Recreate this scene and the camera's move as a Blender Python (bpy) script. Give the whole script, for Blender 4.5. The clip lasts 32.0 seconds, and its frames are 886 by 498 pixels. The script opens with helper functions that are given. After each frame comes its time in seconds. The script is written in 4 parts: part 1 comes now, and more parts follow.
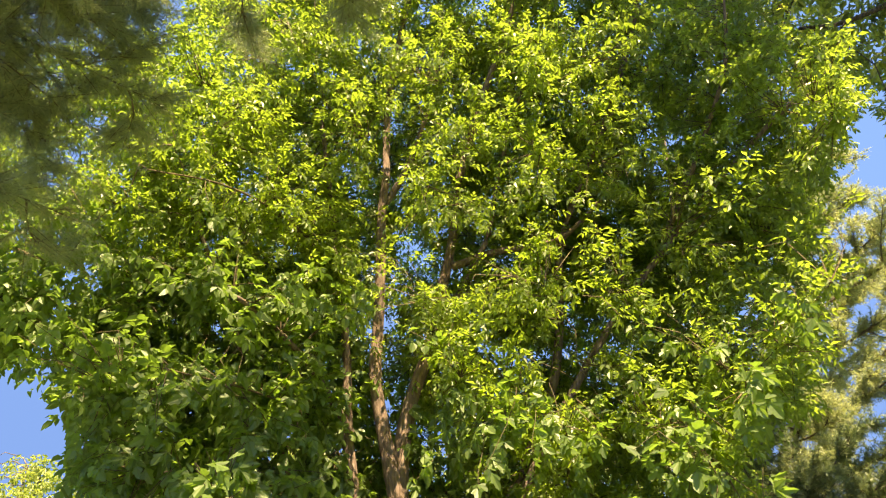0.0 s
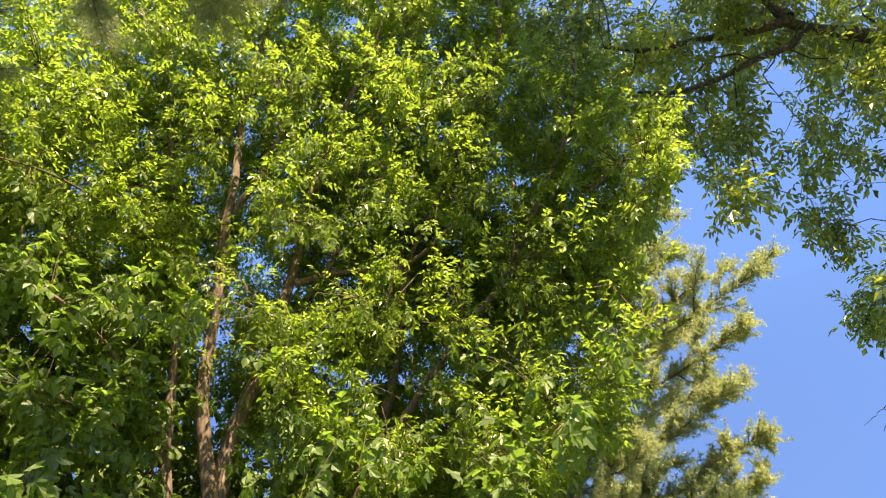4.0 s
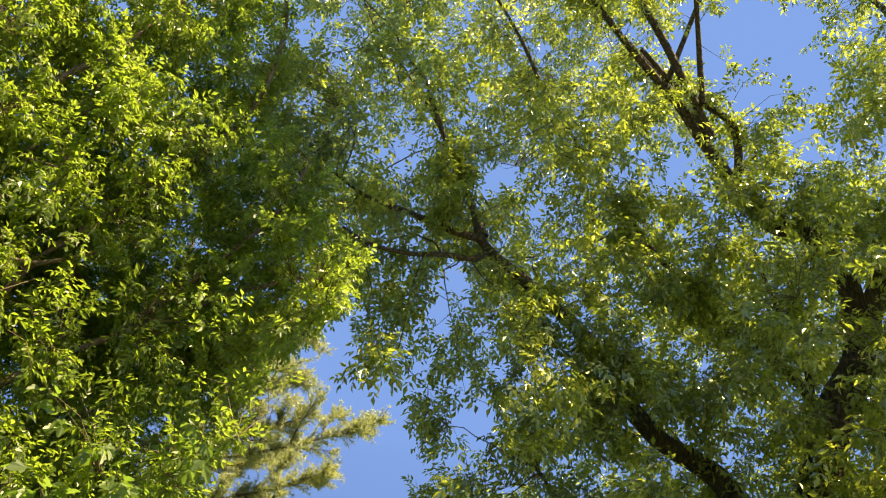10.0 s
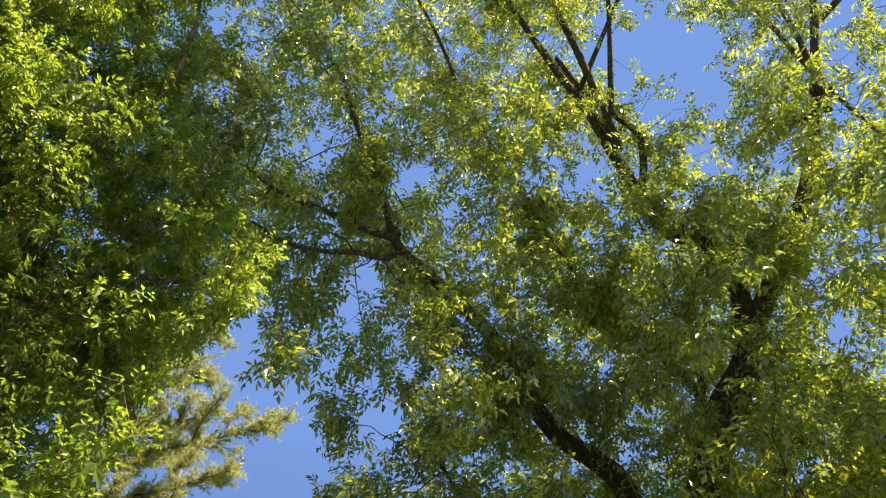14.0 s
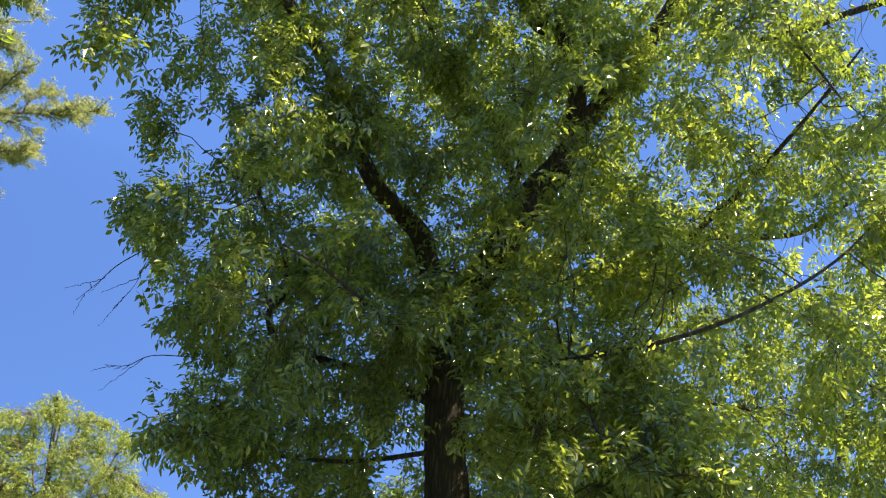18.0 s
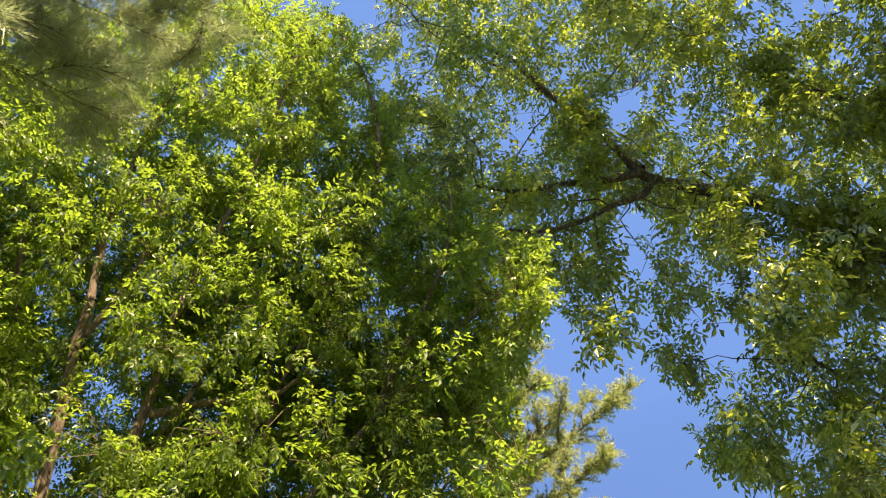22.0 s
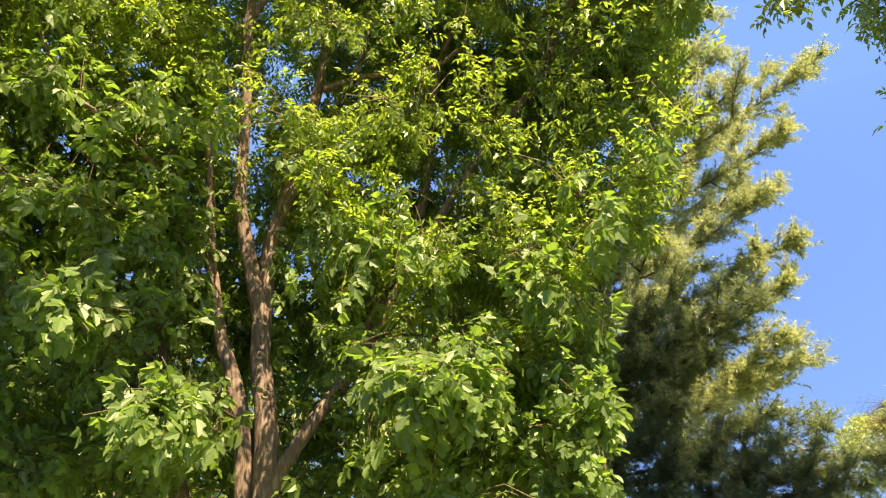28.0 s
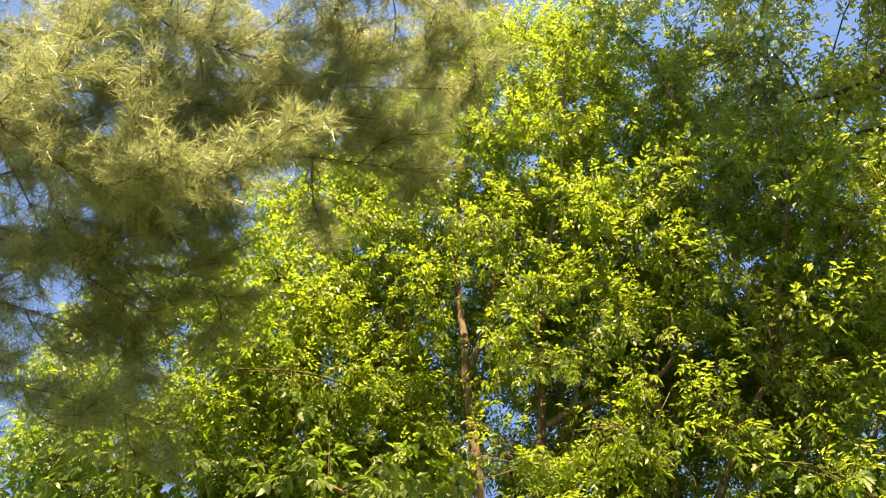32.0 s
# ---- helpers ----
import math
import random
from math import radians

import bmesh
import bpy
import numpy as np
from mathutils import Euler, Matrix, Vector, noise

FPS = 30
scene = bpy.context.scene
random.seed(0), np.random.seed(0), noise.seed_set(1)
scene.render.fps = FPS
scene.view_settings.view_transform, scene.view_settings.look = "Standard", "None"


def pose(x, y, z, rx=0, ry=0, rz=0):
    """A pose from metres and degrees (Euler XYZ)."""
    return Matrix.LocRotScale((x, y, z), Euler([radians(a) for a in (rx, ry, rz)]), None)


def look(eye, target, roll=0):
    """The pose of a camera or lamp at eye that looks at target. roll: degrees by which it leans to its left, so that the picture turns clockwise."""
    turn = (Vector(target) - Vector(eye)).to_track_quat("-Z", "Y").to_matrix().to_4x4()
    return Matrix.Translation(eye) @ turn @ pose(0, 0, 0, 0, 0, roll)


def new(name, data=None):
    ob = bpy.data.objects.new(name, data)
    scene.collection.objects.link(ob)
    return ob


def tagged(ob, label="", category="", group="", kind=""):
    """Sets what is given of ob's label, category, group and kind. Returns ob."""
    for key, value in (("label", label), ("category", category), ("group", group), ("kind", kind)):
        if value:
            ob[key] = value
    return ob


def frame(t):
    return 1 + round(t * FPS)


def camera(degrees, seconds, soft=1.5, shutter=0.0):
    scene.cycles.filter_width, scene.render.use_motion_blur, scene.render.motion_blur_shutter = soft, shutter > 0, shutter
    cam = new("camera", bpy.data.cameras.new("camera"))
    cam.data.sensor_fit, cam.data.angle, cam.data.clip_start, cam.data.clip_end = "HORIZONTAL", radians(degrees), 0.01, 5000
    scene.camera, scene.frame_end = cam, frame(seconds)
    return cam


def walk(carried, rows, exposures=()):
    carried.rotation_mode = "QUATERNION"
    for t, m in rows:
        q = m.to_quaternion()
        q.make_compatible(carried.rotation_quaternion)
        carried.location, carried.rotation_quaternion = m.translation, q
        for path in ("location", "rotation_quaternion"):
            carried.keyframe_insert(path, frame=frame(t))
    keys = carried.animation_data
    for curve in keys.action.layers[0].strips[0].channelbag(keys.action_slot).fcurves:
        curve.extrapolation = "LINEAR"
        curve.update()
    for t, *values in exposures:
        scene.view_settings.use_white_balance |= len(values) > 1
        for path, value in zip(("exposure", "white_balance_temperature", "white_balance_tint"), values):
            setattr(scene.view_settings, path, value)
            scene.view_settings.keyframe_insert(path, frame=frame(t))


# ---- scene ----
cam = camera(62.5, 32.0, soft=1.2)
EYE = Vector((0.0, 0.0, 1.6))


def at(yaw, el, h):
    """A place h metres off over the ground, at a bearing (degrees to the left of +y) and an elevation seen from the viewer's eye."""
    a, e = radians(yaw), radians(el)
    return Vector((-math.sin(a) * h, math.cos(a) * h, EYE.z + h * math.tan(e)))


def aim(yaw, pitch, roll, sway):
    return look(EYE + sway, at(yaw, pitch, 1.0) + sway, roll)


# seconds, yaw, pitch, roll, and the sway of the held camera in metres
TURNS = [
    (0, -0.37, 32.34, -1.66, -0.003, 0.003, 0.032), (0.5, -1.75, 31.08, -1.50, 0.003, 0.006, 0.024), (1, -3.50, 29.91, -1.19, 0.007, 0.013, 0.024),
    (1.5, -5.42, 28.74, -1.09, 0.012, 0.019, 0.023), (2, -7.33, 28.05, -1.45, 0.016, 0.023, 0.027), (2.5, -9.90, 28.04, -2.17, 0.048, 0.040, 0.038),
    (4.5, -15.27, 37.04, -4.95, 0.017, -0.003, -0.007), (5, -14.40, 40.78, -4.14, 0.021, 0.001, -0.006), (5.5, -13.44, 44.18, -3.37, 0.018, -0.005, -0.005),
    (6, -12.36, 46.95, -2.54, 0.017, -0.005, 0.006), (6.5, -12.16, 49.08, -0.81, 0.015, 0.001, 0.020), (7, -13.69, 50.41, 1.77, 0.019, 0.011, 0.030),
    (7.5, -17.33, 50.88, 3.88, 0.016, 0.014, 0.032), (8, -22.83, 49.88, 5.17, 0.024, 0.021, 0.032), (8.5, -28.39, 48.22, 5.85, 0.036, 0.025, 0.031),
    (9, -34.71, 46.01, 5.93, 0.057, 0.017, 0.025), (9.5, -40.63, 43.71, 5.62, 0.053, -0.029, 0.016), (10, -46.04, 41.99, 5.29, 0.054, -0.063, 0.004),
    (10.5, -50.32, 40.51, 5.02, 0.055, -0.087, -0.012), (11, -53.85, 39.07, 4.67, 0.058, -0.107, -0.022), (11.5, -56.20, 37.25, 3.74, 0.062, -0.118, -0.026),
    (12, -56.65, 36.71, 1.31, 0.059, -0.124, -0.024), (12.5, -55.49, 38.84, -1.55, 0.061, -0.113, -0.005), (13, -53.56, 40.58, -2.22, 0.067, -0.103, 0.016),
    (13.5, -52.97, 42.12, -0.18, 0.059, -0.109, 0.027), (15.5, -66.95, 35.69, 3.61, -0.028, -0.069, -0.030), (16, -70.02, 31.29, 4.79, -0.022, -0.069, -0.042),
    (16.5, -71.92, 27.39, 5.63, -0.004, -0.065, -0.049), (17, -72.57, 24.86, 5.80, 0.007, -0.063, -0.055), (17.5, -72.44, 23.41, 5.84, 0.013, -0.056, -0.053),
    (18, -71.78, 23.68, 5.40, 0.020, -0.059, -0.045), (18.5, -70.25, 26.40, 3.31, 0.015, -0.063, -0.027), (19, -67.31, 30.30, 0.19, 0.012, -0.059, -0.000),
    (19.5, -63.93, 36.30, -3.54, 0.008, -0.043, 0.038), (20, -58.71, 40.94, -6.45, 0.012, -0.028, 0.072), (20.5, -51.49, 43.40, -9.06, 0.015, -0.008, 0.093),
    (21, -44.32, 44.32, -11.71, -0.002, -0.003, 0.098), (21.5, -36.87, 43.59, -11.97, -0.021, 0.008, 0.087), (22, -29.22, 41.95, -11.59, -0.042, 0.024, 0.078),
    (22.5, -23.27, 39.74, -10.58, -0.050, 0.048, 0.054), (23, -20.08, 35.72, -8.34, -0.052, 0.087, 0.025), (23.5, -19.65, 29.88, -4.58, -0.044, 0.111, -0.005),
    (24, -20.32, 23.57, -1.96, -0.030, 0.132, -0.038), (24.5, -20.21, 19.16, -1.16, -0.036, 0.119, -0.059), (25, -19.33, 16.02, -1.09, -0.036, 0.117, -0.072),
    (25.5, -18.36, 14.61, -1.08, -0.038, 0.116, -0.079), (27.5, -13.79, 17.14, -3.15, 0.023, 0.106, -0.114), (28, -10.78, 19.72, -3.68, 0.020, 0.096, -0.103),
    (28.5, -7.62, 23.13, -3.68, 0.008, 0.071, -0.080), (29, -5.02, 26.89, -2.69, -0.006, 0.055, -0.050), (29.5, -2.47, 30.75, -2.20, -0.038, 0.046, -0.023),
    (30, 0.13, 33.86, -3.14, -0.067, 0.055, 0.004), (30.5, 2.80, 36.21, -5.13, -0.084, 0.050, 0.021), (31, 4.61, 39.07, -6.48, -0.091, 0.049, 0.034),
    (31.5, 5.35, 42.89, -6.57, -0.091, 0.050, 0.046), (32, 5.35, 45.52, -6.50, -0.092, 0.044, 0.055),
]
walk(cam, [(t, aim(y, p, r, Vector(sway))) for t, y, p, r, *sway in TURNS], exposures=[(0, 3.17, 11400, 10), (2.5, 3.12, 10900, 10), (5, 2.76, 8400, 10), (6, 2.71, 7500, 10), (7, 2.66, 8500, 10), (9, 2.74, 10900, 10), (11, 2.66, 10900, 10), (13, 2.6, 10500, 10), (16, 2.5, 8500, 10), (19, 2.5, 7700, 10), (22, 2.68, 9900, 10), (24, 2.95, 9200, 10), (25, 2.97, 8800, 10), (28, 3.1, 10000, 10), (30, 3.1, 12500, 10), (32, 2.98, 13300, 10)])

# ---------------------------------------------------------------- light
SUN_YAW, SUN_EL = -163.0, 56.0
world = bpy.data.worlds.new("world")
scene.world = world
world.use_nodes = True
wn = world.node_tree
sky = wn.nodes.new("ShaderNodeTexSky")
sky.sky_type = "NISHITA"
sky.sun_disc = False
sky.sun_elevation = radians(SUN_EL)
sky.sun_rotation = radians(-SUN_YAW)
sky.altitude, sky.air_density, sky.dust_density, sky.ozone_density = 2500, 0.5, 0.0, 2.0
wn.nodes["Background"].inputs[1].default_value = 0.14
coord = wn.nodes.new("ShaderNodeTexCoord")
lift = wn.nodes.new("ShaderNodeMapping")
lift.inputs["Location"].default_value = (0, 0, 0.55)
wn.links.new(coord.outputs["Generated"], lift.inputs[0])
wn.links.new(lift.outputs[0], sky.inputs[0])
deep = wn.nodes.new("ShaderNodeHueSaturation")
deep.inputs["Hue"].default_value, deep.inputs["Saturation"].default_value, deep.inputs["Value"].default_value = 0.507, 1.17, 0.98
wn.links.new(sky.outputs[0], deep.inputs["Color"])
wn.links.new(deep.outputs[0], wn.nodes["Background"].inputs[0])
sun = new("sun", bpy.data.lights.new("sun", "SUN"))
sun.data.energy, sun.data.angle, sun.data.color = 2.3, radians(0.53), (1.0, 0.92, 0.77)
sun.matrix_world = look(Vector((0, 0, 0)), -(at(SUN_YAW, SUN_EL, 1.0) - EYE))


# ---------------------------------------------------------------- materials
def mat(name):
    m = bpy.data.materials.new(name)
    m.use_nodes = True
    nt = m.node_tree
    nt.nodes.clear()
    return m, nt, nt.nodes.new("ShaderNodeOutputMaterial")


def node(nt, kind, **inputs):
    n = nt.nodes.new(kind)
    for k, v in inputs.items():
        n.inputs[k.replace("_", " ")].default_value = v
    return n


def ramp(nt, stops):
    r = nt.nodes.new("ShaderNodeValToRGB")
    els = r.color_ramp.elements
    while len(els) < len(stops):
        els.new(0.5)
    for e, (p, c) in zip(els, stops):
        e.position, e.color = p, (*c, 1)
    return r


def leaf_material(name, stops, through_tint, share=0.45, gloss=0.10, rough=0.42, patch=0.6):
    """Leaf blades: each its own tone, patches of tone over the crown, light passing through, a waxy sheen."""
    m, nt, out = mat(name)
    geo = nt.nodes.new("ShaderNodeNewGeometry")
    tex = nt.nodes.new("ShaderNodeTexCoord")
    big = node(nt, "ShaderNodeTexNoise", Scale=patch, Detail=3.0)
    nt.links.new(tex.outputs["Object"], big.inputs["Vector"])
    fine = node(nt, "ShaderNodeTexNoise", Scale=60.0, Detail=2.0)
    nt.links.new(tex.outputs["Object"], fine.inputs["Vector"])
    mix = node(nt, "ShaderNodeMath")
    mix.operation = "MULTIPLY_ADD"
    nt.links.new(geo.outputs["Random Per Island"], mix.inputs[0])
    mix.inputs[1].default_value = 0.62
    sub = node(nt, "ShaderNodeMath")
    sub.operation = "MULTIPLY_ADD"
    nt.links.new(big.outputs[0], sub.inputs[0])
    sub.inputs[1].default_value, sub.inputs[2].default_value = 0.9, -0.28
    nt.links.new(sub.outputs[0], mix.inputs[2])
    add = node(nt, "ShaderNodeMath")
    add.operation = "MULTIPLY_ADD"
    nt.links.new(fine.outputs[0], add.inputs[0])
    add.inputs[1].default_value = 0.16
    nt.links.new(mix.outputs[0], add.inputs[2])
    col = ramp(nt, stops)
    nt.links.new(add.outputs[0], col.inputs[0])
    tint = nt.nodes.new("ShaderNodeMix")
    tint.data_type, tint.blend_type = "RGBA", "MULTIPLY"
    tint.inputs[0].default_value = 1.0
    tint.inputs[7].default_value = (*through_tint, 1)
    nt.links.new(col.outputs[0], tint.inputs[6])
    dif = nt.nodes.new("ShaderNodeBsdfDiffuse")
    nt.links.new(col.outputs[0], dif.inputs[0])
    tra = nt.nodes.new("ShaderNodeBsdfTranslucent")
    nt.links.new(tint.outputs[2], tra.inputs[0])
    mx = nt.nodes.new("ShaderNodeMixShader")
    mx.inputs[0].default_value = share
    nt.links.new(dif.outputs[0], mx.inputs[1])
    nt.links.new(tra.outputs[0], mx.inputs[2])
    glo = nt.nodes.new("ShaderNodeBsdfGlossy")
    glo.inputs["Roughness"].default_value = rough
    glo.inputs["Color"].default_value = (0.9, 0.95, 0.85, 1)
    m2 = nt.nodes.new("ShaderNodeMixShader")
    m2.inputs[0].default_value = gloss
    nt.links.new(mx.outputs[0], m2.inputs[1])
    nt.links.new(glo.outputs[0], m2.inputs[2])
    nt.links.new(m2.outputs[0], out.inputs[0])
    return m


def bark_material(name, dark, light, scale=9.0, stretch=0.22, depth=0.6):
    m, nt, out = mat(name)
    tex = nt.nodes.new("ShaderNodeTexCoord")
    mp = nt.nodes.new("ShaderNodeMapping")
    mp.inputs["Scale"].default_value = (1, 1, stretch)
    nt.links.new(tex.outputs["Object"], mp.inputs[0])
    wob = node(nt, "ShaderNodeTexNoise", Scale=scale * 0.6, Detail=4.0)
    nt.links.new(mp.outputs[0], wob.inputs["Vector"])
    vadd = nt.nodes.new("ShaderNodeMix")
    vadd.data_type = "RGBA"
    vadd.inputs[0].default_value = 0.10
    nt.links.new(mp.outputs[0], vadd.inputs[6])
    nt.links.new(wob.outputs[1], vadd.inputs[7])
    vor = node(nt, "ShaderNodeTexVoronoi", Scale=scale * 2.4)
    vor.feature = "DISTANCE_TO_EDGE"
    nt.links.new(vadd.outputs[2], vor.inputs["Vector"])
    fine = node(nt, "ShaderNodeTexNoise", Scale=scale * 9, Detail=6.0, Roughness=0.7)
    nt.links.new(mp.outputs[0], fine.inputs["Vector"])
    blot = node(nt, "ShaderNodeTexNoise", Scale=1.7, Detail=3.0)
    nt.links.new(tex.outputs["Object"], blot.inputs["Vector"])
    ridge = ramp(nt, [(0.0, (0, 0, 0)), (0.28, (1, 1, 1))])
    nt.links.new(vor.outputs["Distance"], ridge.inputs[0])
    s = node(nt, "ShaderNodeMath")
    s.operation = "MULTIPLY_ADD"
    nt.links.new(ridge.outputs[0], s.inputs[0])
    s.inputs[1].default_value = 0.55
    nt.links.new(fine.outputs[0], s.inputs[2])
    b = node(nt, "ShaderNodeMath")
    b.operation = "MULTIPLY_ADD"
    nt.links.new(blot.outputs[0], b.inputs[0])
    b.inputs[1].default_value = 0.45
    nt.links.new(s.outputs[0], b.inputs[2])
    mid = tuple((x + y) / 2 for x, y in zip(dark, light))
    col = ramp(nt, [(0.35, dark), (0.8, mid), (1.0, light)])
    sc = node(nt, "ShaderNodeMath")
    sc.operation = "MULTIPLY"
    sc.inputs[1].default_value = 0.72
    nt.links.new(b.outputs[0], sc.inputs[0])
    nt.links.new(sc.outputs[0], col.inputs[0])
    bs = node(nt, "ShaderNodeBsdfPrincipled", Roughness=0.9)
    nt.links.new(col.outputs[0], bs.inputs["Base Color"])
    bump = node(nt, "ShaderNodeBump", Strength=depth, Distance=0.03)
    nt.links.new(s.outputs[0], bump.inputs["Height"])
    nt.links.new(bump.outputs[0], bs.inputs["Normal"])
    nt.links.new(bs.outputs[0], out.inputs[0])
    return m


LEAF_ELDER = leaf_material("elder_leaf", [(0.10, (0.089, 0.134, 0.030)), (0.45, (0.109, 0.164, 0.037)), (0.75, (0.132, 0.195, 0.046)), (1.0, (0.170, 0.240, 0.064))], (2.75, 2.68, 1.5), 0.66, 0.04, 0.40)
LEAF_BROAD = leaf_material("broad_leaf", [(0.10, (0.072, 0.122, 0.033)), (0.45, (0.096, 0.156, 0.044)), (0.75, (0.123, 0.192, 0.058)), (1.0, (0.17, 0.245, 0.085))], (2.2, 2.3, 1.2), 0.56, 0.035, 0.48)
LEAF_ASH = leaf_material("ash_leaf", [(0.10, (0.052, 0.076, 0.022)), (0.45, (0.121, 0.163, 0.042)), (0.8, (0.218, 0.268, 0.075)), (1.0, (0.35, 0.375, 0.15))], (2.8, 2.75, 1.35), 0.55, 0.10, 0.28)
LEAF_FAR_YELLOW = leaf_material("yellow_leaf", [(0.1, (0.160, 0.225, 0.055)), (0.5, (0.250, 0.31, 0.078)), (1.0, (0.335, 0.37, 0.11))], (1.7, 1.75, 1.1), 0.45, 0.04, 0.5, 0.25)
LEAF_FAR_GREEN = leaf_material("far_leaf", [(0.1, (0.095, 0.14, 0.034)), (0.5, (0.155, 0.21, 0.05)), (1.0, (0.23, 0.27, 0.075))], (2.1, 2.1, 1.1), 0.48, 0.05, 0.45, 0.25)
NEEDLE = leaf_material("pine_needle", [(0.1, (0.13, 0.165, 0.095)), (0.5, (0.20, 0.24, 0.14)), (0.85, (0.28, 0.31, 0.185)), (1.0, (0.40, 0.36, 0.23))], (1.7, 1.75, 1.45), 0.54, 0.06, 0.4, 1.3)
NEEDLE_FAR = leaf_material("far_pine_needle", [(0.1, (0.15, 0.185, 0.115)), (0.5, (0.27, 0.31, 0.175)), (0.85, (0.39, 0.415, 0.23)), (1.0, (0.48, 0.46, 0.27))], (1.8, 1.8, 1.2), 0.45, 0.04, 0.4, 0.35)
NEEDLE_DARK = leaf_material("dark_pine_needle", [(0.1, (0.078, 0.108, 0.060)), (0.5, (0.138, 0.178, 0.092)), (0.85, (0.20, 0.24, 0.125)), (1.0, (0.27, 0.26, 0.15))], (1.7, 1.8, 1.2), 0.45, 0.04, 0.4, 0.35)
BARK_ELDER = bark_material("elder_bark", (0.100, 0.066, 0.053), (0.285, 0.207, 0.168), 9.0, 0.22, 0.5)
BARK_ASH = bark_material("ash_bark", (0.020, 0.016, 0.013), (0.145, 0.112, 0.082), 8.0, 0.16, 0.9)
BARK_PINE = bark_material("pine_bark", (0.06, 0.045, 0.035), (0.22, 0.17, 0.13), 7.0, 0.3, 0.8)
TWIG = bark_material("twig_bark", (0.062, 0.046, 0.026), (0.155, 0.112, 0.060), 20.0, 0.5, 0.2)
CUT = bark_material("cut_wood", (0.22, 0.15, 0.10), (0.48, 0.38, 0.27), 30.0, 1.0, 0.3)
rope_m, nt, out = mat("rope_fibre")
bs = node(nt, "ShaderNodeBsdfPrincipled", Roughness=0.8)
nz = node(nt, "ShaderNodeTexNoise", Scale=80.0)
cr = ramp(nt, [(0.3, (0.42, 0.42, 0.38)), (0.7, (0.68, 0.68, 0.62))])
nt.links.new(nz.outputs[0], cr.inputs[0])
nt.links.new(cr.outputs[0], bs.inputs["Base Color"])
nt.links.new(bs.outputs[0], out.inputs[0])
GRASS, nt, out = mat("grass")
n1 = node(nt, "ShaderNodeTexNoise", Scale=0.35, Detail=6.0)
n2 = node(nt, "ShaderNodeTexNoise", Scale=38.0, Detail=5.0, Roughness=0.75)
tc = nt.nodes.new("ShaderNodeTexCoord")
nt.links.new(tc.outputs["Object"], n1.inputs["Vector"])
nt.links.new(tc.outputs["Object"], n2.inputs["Vector"])
ma = node(nt, "ShaderNodeMath")
ma.operation = "MULTIPLY_ADD"
ma.inputs[1].default_value = 0.5
nt.links.new(n2.outputs[0], ma.inputs[0])
nt.links.new(n1.outputs[0], ma.inputs[2])
cr = ramp(nt, [(0.45, (0.08, 0.115, 0.034)), (0.75, (0.135, 0.175, 0.058)), (0.98, (0.22, 0.24, 0.10))])
nt.links.new(ma.outputs[0], cr.inputs[0])
bs = node(nt, "ShaderNodeBsdfPrincipled", Roughness=0.95)
bu = node(nt, "ShaderNodeBump", Strength=0.7, Distance=0.05)
nt.links.new(n2.outputs[0], bu.inputs["Height"])
nt.links.new(bu.outputs[0], bs.inputs["Normal"])
nt.links.new(cr.outputs[0], bs.inputs["Base Color"])
nt.links.new(bs.outputs[0], out.inputs[0])


WATER, nt, out = mat("water")
bs = node(nt, "ShaderNodeBsdfPrincipled", Roughness=0.12)
bs.inputs["Base Color"].default_value = (0.10, 0.13, 0.14, 1)
n1 = node(nt, "ShaderNodeTexNoise", Scale=1.6, Detail=4.0)
tc = nt.nodes.new("ShaderNodeTexCoord")
nt.links.new(tc.outputs["Object"], n1.inputs["Vector"])
bu = node(nt, "ShaderNodeBump", Strength=0.15, Distance=0.05)
nt.links.new(n1.outputs[0], bu.inputs["Height"])
nt.links.new(bu.outputs[0], bs.inputs["Normal"])
nt.links.new(bs.outputs[0], out.inputs[0])

# ---------------------------------------------------------------- mesh helpers
def mesh_of(name, verts, quads, material, smooth=False, size=4):
    """A mesh from arrays of places and of faces that all have the same number of corners."""
    verts, quads = np.asarray(verts, np.float32).reshape(-1, 3), np.asarray(quads, np.int32).reshape(-1, size)
    me = bpy.data.meshes.new(name)
    me.vertices.add(len(verts))
    me.vertices.foreach_set("co", verts.ravel())
    me.loops.add(quads.size)
    me.loops.foreach_set("vertex_index", quads.ravel())
    me.polygons.add(len(quads))
    me.polygons.foreach_set("loop_start", np.arange(0, quads.size, size, dtype=np.int32))
    me.polygons.foreach_set("use_smooth", np.full(len(quads), smooth))
    me.update(calc_edges=True)
    me.materials.append(material)
    return me


def part(name, me, parent, label="", kind=""):
    ob = new(name, me)
    ob.parent = parent
    ob.matrix_parent_inverse = parent.matrix_world.inverted() if parent.parent is None else Matrix()
    return tagged(ob, label, kind=kind)


def tree_base(name, x, y, label, category="tree", group=""):
    e = new(name)
    e.location = (x, y, 0)
    e.matrix_world = Matrix.Translation((x, y, 0))
    e.empty_display_size = 0.3
    return tagged(e, label, category, group)


def unit(v):
    return v / np.maximum(np.linalg.norm(v, axis=-1, keepdims=True), 1e-9)


